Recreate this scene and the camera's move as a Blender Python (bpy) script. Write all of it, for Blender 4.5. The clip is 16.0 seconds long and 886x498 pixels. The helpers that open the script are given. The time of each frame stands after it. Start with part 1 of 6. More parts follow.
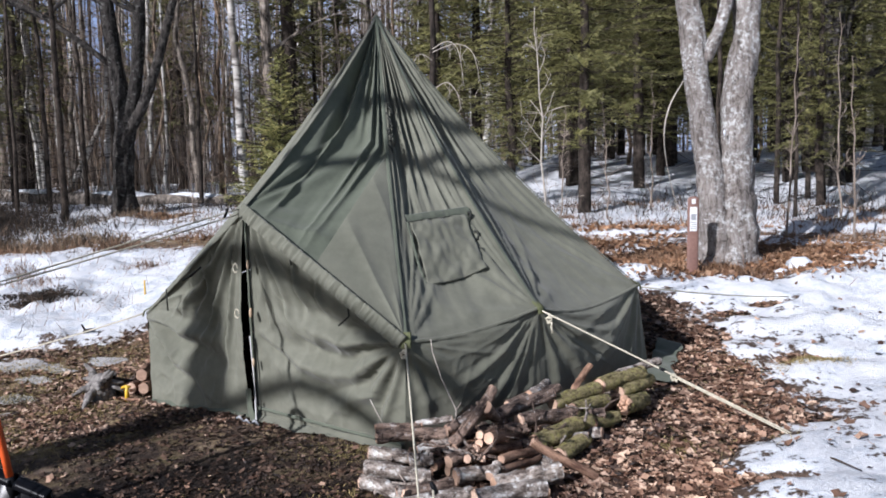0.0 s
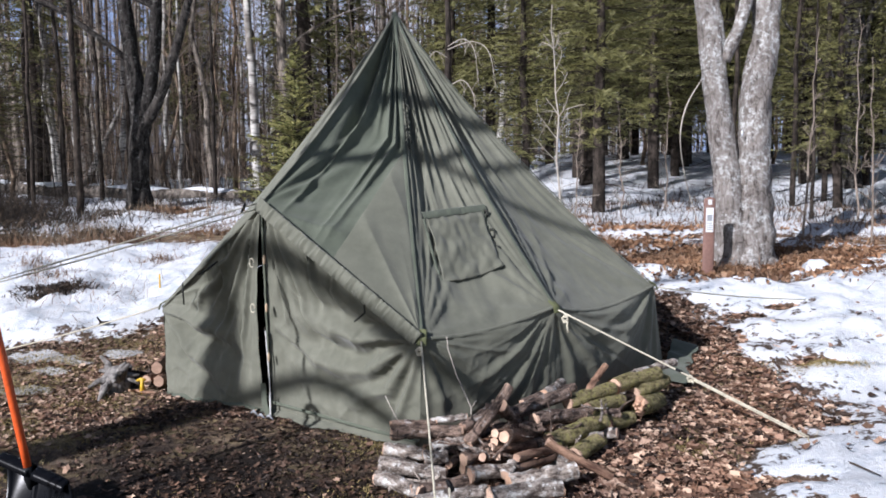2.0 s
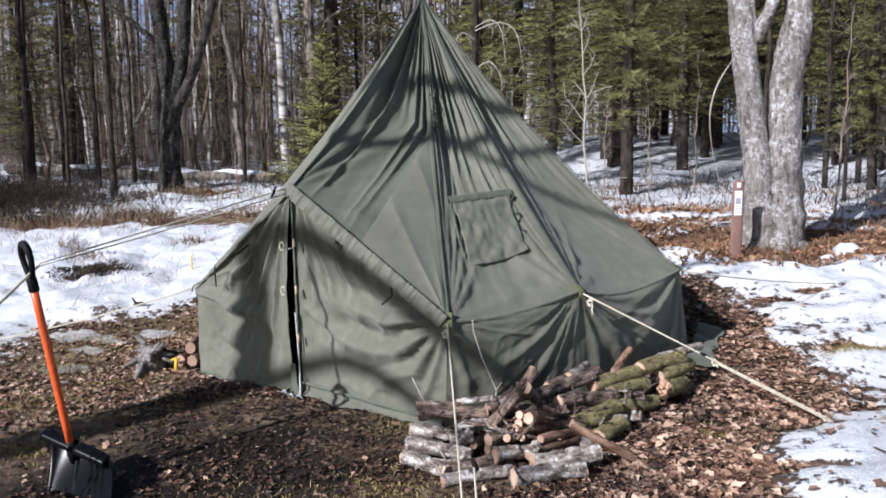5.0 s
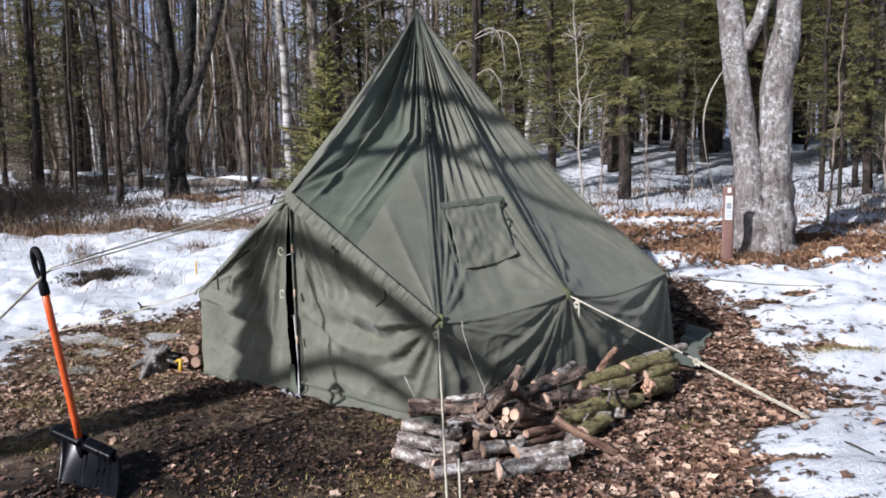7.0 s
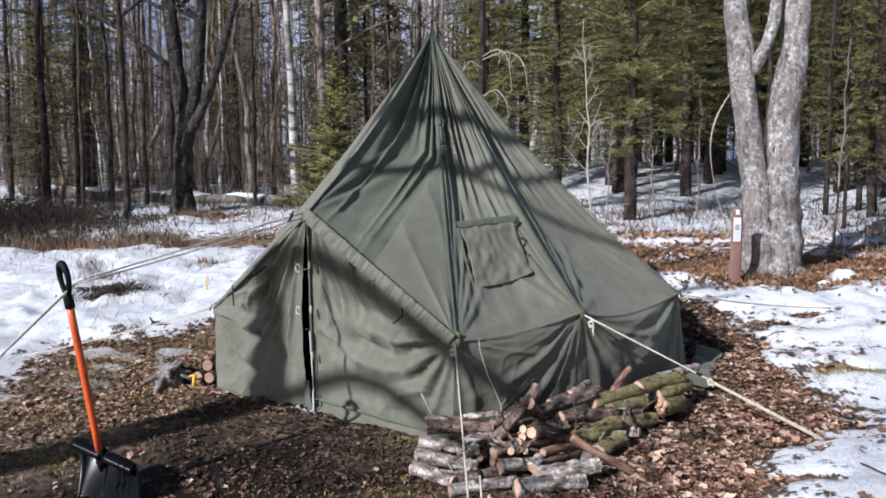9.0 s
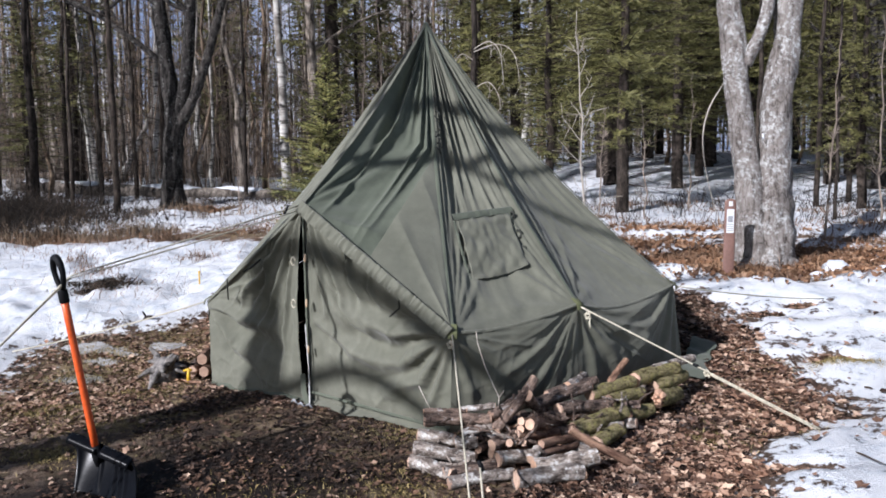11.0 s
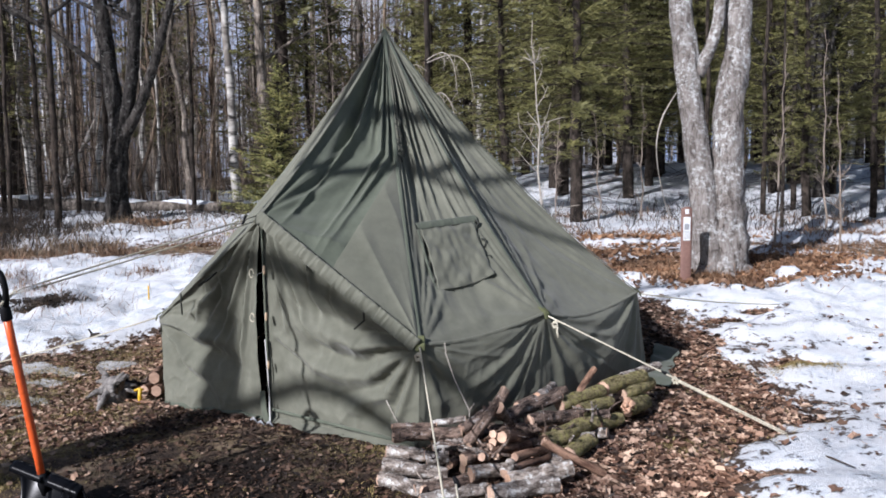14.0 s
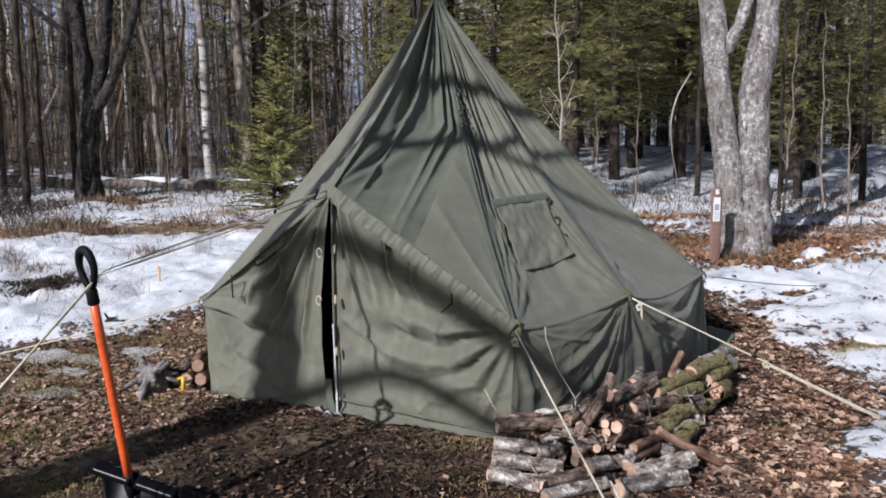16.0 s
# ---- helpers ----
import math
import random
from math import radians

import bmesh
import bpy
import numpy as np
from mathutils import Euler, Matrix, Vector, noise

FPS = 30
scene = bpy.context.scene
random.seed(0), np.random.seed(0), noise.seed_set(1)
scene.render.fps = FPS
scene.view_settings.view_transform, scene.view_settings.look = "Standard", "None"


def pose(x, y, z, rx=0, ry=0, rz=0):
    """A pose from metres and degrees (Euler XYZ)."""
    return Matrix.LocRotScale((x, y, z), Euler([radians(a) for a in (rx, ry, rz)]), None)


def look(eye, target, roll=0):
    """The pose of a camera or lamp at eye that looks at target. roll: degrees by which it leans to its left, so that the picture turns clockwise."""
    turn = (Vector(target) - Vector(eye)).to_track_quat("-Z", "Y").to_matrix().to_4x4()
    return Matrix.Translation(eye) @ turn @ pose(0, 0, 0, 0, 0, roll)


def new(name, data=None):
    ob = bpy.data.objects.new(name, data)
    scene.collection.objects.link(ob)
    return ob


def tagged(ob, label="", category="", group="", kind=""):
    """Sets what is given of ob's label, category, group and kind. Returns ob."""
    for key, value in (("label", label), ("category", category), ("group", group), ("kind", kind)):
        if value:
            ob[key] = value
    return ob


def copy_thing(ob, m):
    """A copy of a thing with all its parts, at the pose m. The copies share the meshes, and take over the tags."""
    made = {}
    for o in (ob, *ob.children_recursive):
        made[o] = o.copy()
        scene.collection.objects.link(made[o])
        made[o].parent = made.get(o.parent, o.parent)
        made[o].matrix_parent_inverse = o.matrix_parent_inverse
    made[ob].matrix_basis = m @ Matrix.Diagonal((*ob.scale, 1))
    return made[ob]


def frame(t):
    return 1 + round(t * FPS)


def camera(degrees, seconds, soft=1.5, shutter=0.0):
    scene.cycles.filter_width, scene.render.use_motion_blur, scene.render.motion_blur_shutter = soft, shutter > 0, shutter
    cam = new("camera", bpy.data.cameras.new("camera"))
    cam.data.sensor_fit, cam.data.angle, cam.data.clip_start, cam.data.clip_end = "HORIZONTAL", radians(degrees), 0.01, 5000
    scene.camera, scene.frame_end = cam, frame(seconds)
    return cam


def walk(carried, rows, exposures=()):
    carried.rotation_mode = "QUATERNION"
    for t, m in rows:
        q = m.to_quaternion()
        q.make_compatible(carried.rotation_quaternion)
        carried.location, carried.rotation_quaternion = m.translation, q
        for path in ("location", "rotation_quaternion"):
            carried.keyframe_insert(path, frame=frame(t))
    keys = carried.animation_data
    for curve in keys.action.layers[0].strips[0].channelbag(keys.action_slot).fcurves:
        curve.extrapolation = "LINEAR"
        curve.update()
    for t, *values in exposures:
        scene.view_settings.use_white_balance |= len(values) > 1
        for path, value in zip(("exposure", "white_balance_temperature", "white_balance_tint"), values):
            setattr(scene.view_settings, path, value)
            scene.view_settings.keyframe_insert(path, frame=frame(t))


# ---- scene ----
cam = camera(61.5, 16.0, soft=1.75)
PATH = [
    (0, (0.279, -0.256, 1.42), (0.138, 1.733, 1.266), -1.4),
    (0.5, (0.281, -0.26, 1.416), (0.132, 1.728, 1.253), -1.4),
    (1, (0.266, -0.262, 1.419), (0.105, 1.724, 1.253), -1.1),
    (1.5, (0.257, -0.257, 1.415), (0.092, 1.73, 1.256), -0.9),
    (2, (0.247, -0.25, 1.417), (0.077, 1.736, 1.258), -0.7),
    (2.5, (0.223, -0.255, 1.431), (-0.006, 1.725, 1.266), 0.1),
    (3, (0.227, -0.272, 1.43), (0.005, 1.711, 1.284), 0.4),
    (3.5, (0.225, -0.276, 1.419), (0.011, 1.707, 1.275), 1.4),
    (4, (0.203, -0.271, 1.443), (-0.02, 1.71, 1.28), -0.3),
    (6.5, (0.357, -0.418, 1.43), (0.105, 1.553, 1.199), -0.8),
    (7, (0.357, -0.467, 1.452), (0.1, 1.507, 1.257), -1.0),
    (7.5, (0.31, -0.518, 1.476), (0.011, 1.455, 1.356), -1.0),
    (8, (0.286, -0.523, 1.468), (-0.009, 1.452, 1.357), 0.4),
    (8.5, (0.279, -0.523, 1.458), (0.005, 1.454, 1.33), 0.0),
    (11, (0.233, -0.512, 1.448), (0.001, 1.467, 1.285), -0.6),
    (11.5, (0.236, -0.515, 1.436), (-0.067, 1.457, 1.295), -1.0),
    (12, (0.271, -0.486, 1.425), (0.002, 1.492, 1.305), -1.2),
    (12.5, (0.263, -0.467, 1.425), (-0.006, 1.513, 1.324), -3.4),
    (13, (0.238, -0.456, 1.437), (0.11, 1.538, 1.341), -3.0),
    (13.5, (0.198, -0.459, 1.431), (0.083, 1.535, 1.327), -1.4),
    (14, (0.14, -0.417, 1.425), (0.04, 1.577, 1.293), -1.0),
    (14.5, (0.045, -0.318, 1.437), (-0.207, 1.663, 1.325), -0.4),
    (15, (-0.131, -0.234, 1.409), (-0.315, 1.753, 1.281), -1.1),
    (15.5, (-0.416, -0.236, 1.419), (-0.434, 1.752, 1.2), -0.3),
    (16, (-0.597, -0.162, 1.396), (-0.565, 1.829, 1.214), -0.5),
]
walk(cam, [(t, look(eye, target, roll)) for t, eye, target, roll in PATH], exposures=[(0, 0.48, 5900, 15), (4, 0.6, 5900, 15), (6.5, 0.5, 5900, 15), (8.5, 0.46, 5900, 15), (12.5, 0.46, 5900, 15), (14.5, 0.43, 5900, 15), (16, 0.23, 6000, 15)])

SUN = Vector((-0.539, -0.667, 0.513))
world = bpy.data.worlds.new("sky")
scene.world = world
world.use_nodes = True
wn = world.node_tree
sky = wn.nodes.new("ShaderNodeTexSky")
sky.sky_type, sky.sun_disc = "NISHITA", False
sky.sun_elevation = math.asin(SUN.z)
sky.sun_rotation = math.atan2(SUN.x, SUN.y)
sky.air_density, sky.dust_density = 1.0, 1.2
wn.nodes["Background"].inputs["Strength"].default_value = 0.052
wn.links.new(sky.outputs[0], wn.nodes["Background"].inputs["Color"])
sun = new("sun", bpy.data.lights.new("sun", "SUN"))
sun.data.energy, sun.data.angle, sun.data.color = 5.0, radians(0.6), (1.0, 0.965, 0.925)
sun.matrix_world = look(SUN * 30, (0, 0, 0))

# ---- materials ----


def mat(name):
    m = bpy.data.materials.new(name)
    m.use_nodes = True
    nt = m.node_tree
    b = nt.nodes["Principled BSDF"]

    def node(kind, **kw):
        n = nt.nodes.new(kind)
        for k, v in kw.items():
            n.inputs[k].default_value = v
        return n

    def link(a, bb):
        nt.links.new(a, bb)

    return m, b, node, link


def ramp(node, link, source, stops):
    r = node("ShaderNodeValToRGB")
    els = r.color_ramp.elements
    while len(els) < len(stops):
        els.new(0.5)
    for e, (p, c) in zip(els, stops):
        e.position, e.color = p, (*c, 1) if len(c) == 3 else c
    link(source, r.inputs[0])
    return r.outputs[0]


def mix(node, link, fac, a, b, blend="MIX"):
    n = node("ShaderNodeMix")
    n.data_type, n.blend_type = "RGBA", blend
    for sock, val in ((n.inputs[0], fac), (n.inputs[6], a), (n.inputs[7], b)):
        if isinstance(val, (int, float)):
            sock.default_value = val
        elif isinstance(val, tuple):
            sock.default_value = (*val, 1)
        else:
            link(val, sock)
    return n.outputs[2]


def coords(node, link, scale=(1, 1, 1), world_space=False):
    tc = node("ShaderNodeNewGeometry").outputs["Position"] if world_space else node("ShaderNodeTexCoord").outputs["Object"]
    mp = node("ShaderNodeMapping")
    mp.inputs["Scale"].default_value = scale
    link(tc, mp.inputs[0])
    return mp.outputs[0]


def tex(node, link, vec, scale, detail=4.0, rough=0.55):
    n = node("ShaderNodeTexNoise", Scale=scale, Detail=detail, Roughness=rough)
    link(vec, n.inputs["Vector"])
    return n.outputs["Fac"]


def bump(node, link, b, height, strength, dist):
    n = node("ShaderNodeBump", Strength=strength, Distance=dist)
    link(height, n.inputs["Height"])
    link(n.outputs[0], b.inputs["Normal"])


def rough_mat(name, c1, c2, scale=8.0, rough=0.85, strength=0.4, dist=0.01, stretch=(1, 1, 1), fine=60.0, metal=0.0):
    """Two-scale mottled surface."""
    m, b, node, link = mat(name)
    v = coords(node, link, stretch)
    a = tex(node, link, v, scale)
    f = tex(node, link, v, fine, 3)
    col = ramp(node, link, a, [(0.3, c1), (0.7, c2)])
    k = ramp(node, link, f, [(0.2, (0.72, 0.72, 0.72)), (0.8, (1.15, 1.15, 1.15))])
    link(mix(node, link, 1.0, col, k, "MULTIPLY"), b.inputs["Base Color"])
    b.inputs["Roughness"].default_value = rough
    b.inputs["Metallic"].default_value = metal
    bump(node, link, b, f, strength, dist)
    return m


def canvas_mat(name, c1, c2):
    m, b, node, link = mat(name)
    v = coords(node, link)
    big = tex(node, link, v, 1.6, 5)
    mid = tex(node, link, v, 14, 4, 0.65)
    weave = tex(node, link, v, 420, 1)
    col = ramp(node, link, big, [(0.3, c1), (0.7, c2)])
    k = ramp(node, link, mid, [(0.25, (0.82, 0.83, 0.82)), (0.75, (1.1, 1.1, 1.1))])
    col = mix(node, link, 1.0, col, k, "MULTIPLY")
    link(col, b.inputs["Base Color"])
    b.inputs["Roughness"].default_value = 0.78
    b.inputs["Specular IOR Level"].default_value = 0.3
    b.inputs["Sheen Weight"].default_value = 0.15
    add = node("ShaderNodeMath")
    add.operation = "MULTIPLY_ADD"
    add.inputs[1].default_value = 0.06
    link(weave, add.inputs[0])
    link(mid, add.inputs[2])
    bump(node, link, b, add.outputs[0], 0.3, 0.010)
    return m


def bark_mat(name, dark, light, spots=None, amount=0.55, scale=9.0, stretch=0.25, depth=0.02, axis="z"):
    """Furrowed bark along the trunk, with pale or green growth in patches."""
    m, b, node, link = mat(name)
    v = coords(node, link, (1, 1, stretch))
    a = tex(node, link, v, scale, 6, 0.7)
    col = ramp(node, link, a, [(0.40, dark), (0.60, light)])
    info = node("ShaderNodeObjectInfo")
    rr = ramp(node, link, info.outputs["Random"], [(0, (0.75, 0.75, 0.75)), (1, (1.2, 1.17, 1.12))])
    col = mix(node, link, 1.0, col, rr, "MULTIPLY")
    if spots:
        w = coords(node, link)
        s = tex(node, link, w, scale * 0.9, 7, 0.75)
        fac = ramp(node, link, s, [(amount, (0, 0, 0)), (amount + 0.13, (1, 1, 1))])
        col = mix(node, link, fac, col, spots)
    link(col, b.inputs["Base Color"])
    b.inputs["Roughness"].default_value = 0.92
    b.inputs["Specular IOR Level"].default_value = 0.2
    f = tex(node, link, v, scale * 5, 5, 0.7)
    h = node("ShaderNodeMath")
    h.operation = "MULTIPLY_ADD"
    h.inputs[1].default_value = 0.45
    link(f, h.inputs[0])
    link(a, h.inputs[2])
    k = ramp(node, link, f, [(0.3, (0.62, 0.62, 0.62)), (0.7, (1.2, 1.2, 1.2))])
    link(mix(node, link, 1.0, col, k, "MULTIPLY"), b.inputs["Base Color"])
    bump(node, link, b, h.outputs[0], 1.0, depth)
    return m


def maple_mat():
    """Smooth grey bark with fine furrows, pale lichen flecks and rough plates low down."""
    m, b, node, link = mat("maple_bark")
    v = coords(node, link, (1, 1, 0.22))
    w = coords(node, link)
    fur = tex(node, link, v, 26, 7, 0.72)
    broad = tex(node, link, w, 3.2, 4)
    fleck = tex(node, link, w, 22, 8, 0.75)
    patch = tex(node, link, w, 4.0, 5, 0.65)
    col = ramp(node, link, fur, [(0.34, (0.042, 0.035, 0.031)), (0.46, (0.185, 0.165, 0.15)), (0.68, (0.33, 0.31, 0.292))])
    col = mix(node, link, 1.0, col, ramp(node, link, broad, [(0.3, (0.74, 0.71, 0.70)), (0.7, (1.12, 1.1, 1.08))]), "MULTIPLY")
    spots = mix(node, link, 1.0, ramp(node, link, fleck, [(0.48, (0, 0, 0)), (0.62, (1, 1, 1))]), ramp(node, link, patch, [(0.42, (0, 0, 0)), (0.58, (1, 1, 1))]), "MULTIPLY")
    col = mix(node, link, spots, col, (0.56, 0.57, 0.56))
    plates = node("ShaderNodeTexVoronoi", Scale=17.0)
    plates.feature = "DISTANCE_TO_EDGE"
    link(coords(node, link, (1, 1, 0.45)), plates.inputs["Vector"])
    crack = ramp(node, link, plates.outputs["Distance"], [(0.0, (0.22, 0.2, 0.18)), (0.09, (1, 1, 1))])
    col = mix(node, link, ramp(node, link, patch, [(0.36, (0.85, 0.85, 0.85)), (0.5, (0.1, 0.1, 0.1))]), col, mix(node, link, 1.0, col, crack, "MULTIPLY"))
    link(col, b.inputs["Base Color"])
    b.inputs["Roughness"].default_value = 0.9
    b.inputs["Specular IOR Level"].default_value = 0.2
    h = node("ShaderNodeMath")
    h.operation = "MULTIPLY_ADD"
    h.inputs[1].default_value = 0.5
    link(fleck, h.inputs[0])
    link(fur, h.inputs[2])
    bump(node, link, b, h.outputs[0], 0.9, 0.035)
    return m


def birch_mat():
    m, b, node, link = mat("birch_bark")
    v = coords(node, link, (1, 1, 5))
    a = tex(node, link, v, 2.2, 5, 0.7)
    w = coords(node, link)
    p = tex(node, link, w, 1.1, 5, 0.6)
    col = ramp(node, link, a, [(0.42, (0.04, 0.036, 0.032)), (0.5, (0.52, 0.50, 0.46))])
    fac = ramp(node, link, p, [(0.45, (0, 0, 0)), (0.6, (1, 1, 1))])
    link(mix(node, link, fac, col, (0.16, 0.14, 0.12)), b.inputs["Base Color"])
    b.inputs["Roughness"].default_value = 0.8
    bump(node, link, b, a, 0.5, 0.01)
    return m


def foliage_mat(name, c1, c2, c3):
    m, b, node, link = mat(name)
    geo = node("ShaderNodeNewGeometry")
    col = ramp(node, link, geo.outputs["Random Per Island"], [(0.0, c1), (0.55, c2), (1.0, c3)])
    v = coords(node, link)
    n = tex(node, link, v, 1.3, 3)
    k = ramp(node, link, n, [(0.3, (0.6, 0.62, 0.6)), (0.7, (1.2, 1.15, 1.0))])
    link(mix(node, link, 1.0, col, k, "MULTIPLY"), b.inputs["Base Color"])
    b.inputs["Roughness"].default_value = 0.6
    b.inputs["Specular IOR Level"].default_value = 0.3
    return m


def cut_wood_mat():
    m, b, node, link = mat("cut_wood")
    v = coords(node, link)
    a = tex(node, link, v, 40, 4)
    info = node("ShaderNodeObjectInfo")
    base = ramp(node, link, info.outputs["Random"], [(0, (0.50, 0.31, 0.205)), (0.5, (0.60, 0.42, 0.31)), (1, (0.34, 0.22, 0.155))])
    k = ramp(node, link, a, [(0.25, (0.7, 0.68, 0.65)), (0.75, (1.15, 1.15, 1.15))])
    link(mix(node, link, 1.0, base, k, "MULTIPLY"), b.inputs["Base Color"])
    b.inputs["Roughness"].default_value = 0.8
    bump(node, link, b, a, 0.4, 0.004)
    return m


def ground_mat():
    """Leaf litter, mud and old grass, with melting snow where the sheet carries it."""
    m, b, node, link = mat("ground_surface")
    v = coords(node, link, world_space=True)
    at = node("ShaderNodeAttribute")
    at.attribute_name = "snow"
    at2 = node("ShaderNodeAttribute")
    at2.attribute_name = "mud"
    big = tex(node, link, v, 0.9, 5)
    mid = tex(node, link, v, 7, 6, 0.65)
    fine = tex(node, link, v, 38, 6, 0.7)
    vor = node("ShaderNodeTexVoronoi", Scale=17.0)
    warp = mix(node, link, 0.12, v, node("ShaderNodeTexNoise", Scale=9.0).outputs["Color"])
    link(warp, vor.inputs["Vector"])
    leaf = ramp(node, link, vor.outputs["Color"], [(0.1, (0.055, 0.036, 0.026)), (0.4, (0.185, 0.118, 0.08)), (0.7, (0.32, 0.22, 0.16)), (0.95, (0.45, 0.34, 0.265))])
    soil = ramp(node, link, fine, [(0.3, (0.026, 0.018, 0.013)), (0.6, (0.10, 0.067, 0.046)), (0.8, (0.20, 0.142, 0.105))])
    litter = mix(node, link, ramp(node, link, mid, [(0.42, (0, 0, 0)), (0.6, (1, 1, 1))]), soil, leaf)
    grass = ramp(node, link, fine, [(0.3, (0.10, 0.088, 0.032)), (0.7, (0.40, 0.31, 0.155))])
    gfac = ramp(node, link, big, [(0.40, (0, 0, 0)), (0.56, (0.8, 0.8, 0.8))])
    gf2 = mix(node, link, 1.0, gfac, ramp(node, link, mid, [(0.45, (0, 0, 0)), (0.6, (1, 1, 1))]), "MULTIPLY")
    litter = mix(node, link, gf2, litter, grass)
    wet = mix(node, link, 1.0, mix(node, link, 0.75, litter, soil), (0.085, 0.064, 0.052), "MULTIPLY")
    litter = mix(node, link, at2.outputs["Fac"], litter, wet)
    snowc = ramp(node, link, mid, [(0.36, (0.47, 0.51, 0.56)), (0.52, (0.64, 0.655, 0.675))])
    dirt = ramp(node, link, tex(node, link, v, 60, 5, 0.7), [(0.62, (1, 1, 1)), (0.74, (0.42, 0.34, 0.27))])
    snowc = mix(node, link, 0.55, snowc, dirt, "MULTIPLY")
    at3 = node("ShaderNodeAttribute")
    at3.attribute_name = "ice"
    snowc = mix(node, link, at3.outputs["Fac"], snowc, ramp(node, link, mid, [(0.35, (0.26, 0.255, 0.25)), (0.6, (0.50, 0.50, 0.50))]))
    e = node("ShaderNodeMath")
    e.operation = "MULTIPLY_ADD"
    e.inputs[1].default_value = 1.5
    link(mid, e.inputs[0])
    link(at.outputs["Fac"], e.inputs[2])
    e2 = node("ShaderNodeMath")
    e2.operation = "MULTIPLY_ADD"
    e2.inputs[1].default_value = 0.6
    link(fine, e2.inputs[0])
    link(e.outputs[0], e2.inputs[2])
    e3 = node("ShaderNodeMath")
    e3.operation = "MULTIPLY"
    e3.inputs[1].default_value = 0.45
    link(e2.outputs[0], e3.inputs[0])
    fac = ramp(node, link, e3.outputs[0], [(0.70, (0, 0, 0)), (0.735, (1, 1, 1))])
    link(mix(node, link, fac, litter, snowc), b.inputs["Base Color"])
    link(ramp(node, link, at2.outputs["Fac"], [(0, (0.9, 0.9, 0.9)), (1, (0.72, 0.72, 0.72))]), b.inputs["Roughness"])
    b.inputs["Specular IOR Level"].default_value = 0.3
    bump(node, link, b, fine, 0.8, 0.02)
    return m


def plain_mat(name, c, rough=0.5, metal=0.0, fine=50.0):
    d = tuple(x * 0.82 for x in c)
    return rough_mat(name, d, c, 6.0, rough, 0.12, 0.003, (1, 1, 1), fine, metal)


CANVAS = canvas_mat("olive_canvas", (0.108, 0.110, 0.082), (0.147, 0.148, 0.114))
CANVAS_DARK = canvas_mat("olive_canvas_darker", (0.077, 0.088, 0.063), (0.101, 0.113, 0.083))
WEB = plain_mat("olive_webbing", (0.13, 0.14, 0.06), 0.8)
STRAP = plain_mat("dark_strap", (0.022, 0.024, 0.018), 0.85)
ROPE = rough_mat("pale_rope", (0.42, 0.38, 0.28), (0.62, 0.58, 0.46), 90, 0.85, 0.6, 0.003)
METAL = plain_mat("zip_metal", (0.66, 0.66, 0.64), 0.45, 0.1)
TOGGLE = plain_mat("toggle_wood", (0.55, 0.40, 0.26), 0.6)
WHITE = plain_mat("white_plastic", (0.75, 0.76, 0.76), 0.5)
GREYTXT = plain_mat("grey_print", (0.30, 0.31, 0.33), 0.6)
BLACK = plain_mat("black_plastic", (0.008, 0.0085, 0.010), 0.6, 0.0, 30)
BLACK.node_tree.nodes["Principled BSDF"].inputs["Specular IOR Level"].default_value = 0.12
BLADE = plain_mat("black_scoop_plastic", (0.005, 0.0055, 0.007), 0.27, 0.0, 30)
BLADE.node_tree.nodes["Principled BSDF"].inputs["Specular IOR Level"].default_value = 0.11
ORANGE = plain_mat("orange_paint", (0.78, 0.12, 0.025), 0.38)
BROWN = plain_mat("brown_post", (0.21, 0.115, 0.09), 0.55)
YELLOW = plain_mat("yellow_plastic", (0.72, 0.45, 0.03), 0.5)
CUT = cut_wood_mat()
BARK = {
    "lichen": bark_mat("lichen_bark", (0.08, 0.062, 0.052), (0.40, 0.35, 0.31), (0.72, 0.72, 0.69), 0.53, 30, 0.6, 0.009),
    "bark": bark_mat("dark_bark", (0.045, 0.032, 0.027), (0.28, 0.205, 0.165), (0.55, 0.53, 0.50), 0.57, 34, 0.4, 0.018),
    "brown": bark_mat("brown_bark", (0.11, 0.06, 0.042), (0.36, 0.225, 0.155), None, 0.6, 22, 0.35, 0.008),
    "moss": bark_mat("mossy_bark", (0.09, 0.075, 0.034), (0.38, 0.325, 0.18), (0.32, 0.29, 0.105), 0.49, 40, 0.5, 0.02),
}
MAPLE = maple_mat()
DARKBARK = bark_mat("old_dark_bark", (0.011, 0.010, 0.009), (0.085, 0.076, 0.069), (0.24, 0.235, 0.22), 0.55, 13, 0.35, 0.08)
GREYBARK = bark_mat("grey_forest_bark", (0.034, 0.028, 0.023), (0.30, 0.258, 0.218), (0.48, 0.455, 0.42), 0.58, 9, 0.2, 0.03)
WARMBARK = bark_mat("brown_forest_bark", (0.036, 0.026, 0.02), (0.31, 0.23, 0.165), None, 0.6, 9, 0.2, 0.03)
SPRUCEBARK = bark_mat("spruce_bark", (0.014, 0.011, 0.009), (0.066, 0.053, 0.044), None, 0.6, 9, 0.5, 0.02)
BIRCH = birch_mat()
TWIG = rough_mat("twig", (0.13, 0.10, 0.078), (0.30, 0.245, 0.20), 5, 0.9)
PALETWIG = rough_mat("pale_twig", (0.30, 0.26, 0.22), (0.46, 0.42, 0.36), 6, 0.85)
NEEDLE = foliage_mat("spruce_needles", (0.085, 0.086, 0.032), (0.150, 0.143, 0.053), (0.205, 0.198, 0.085))
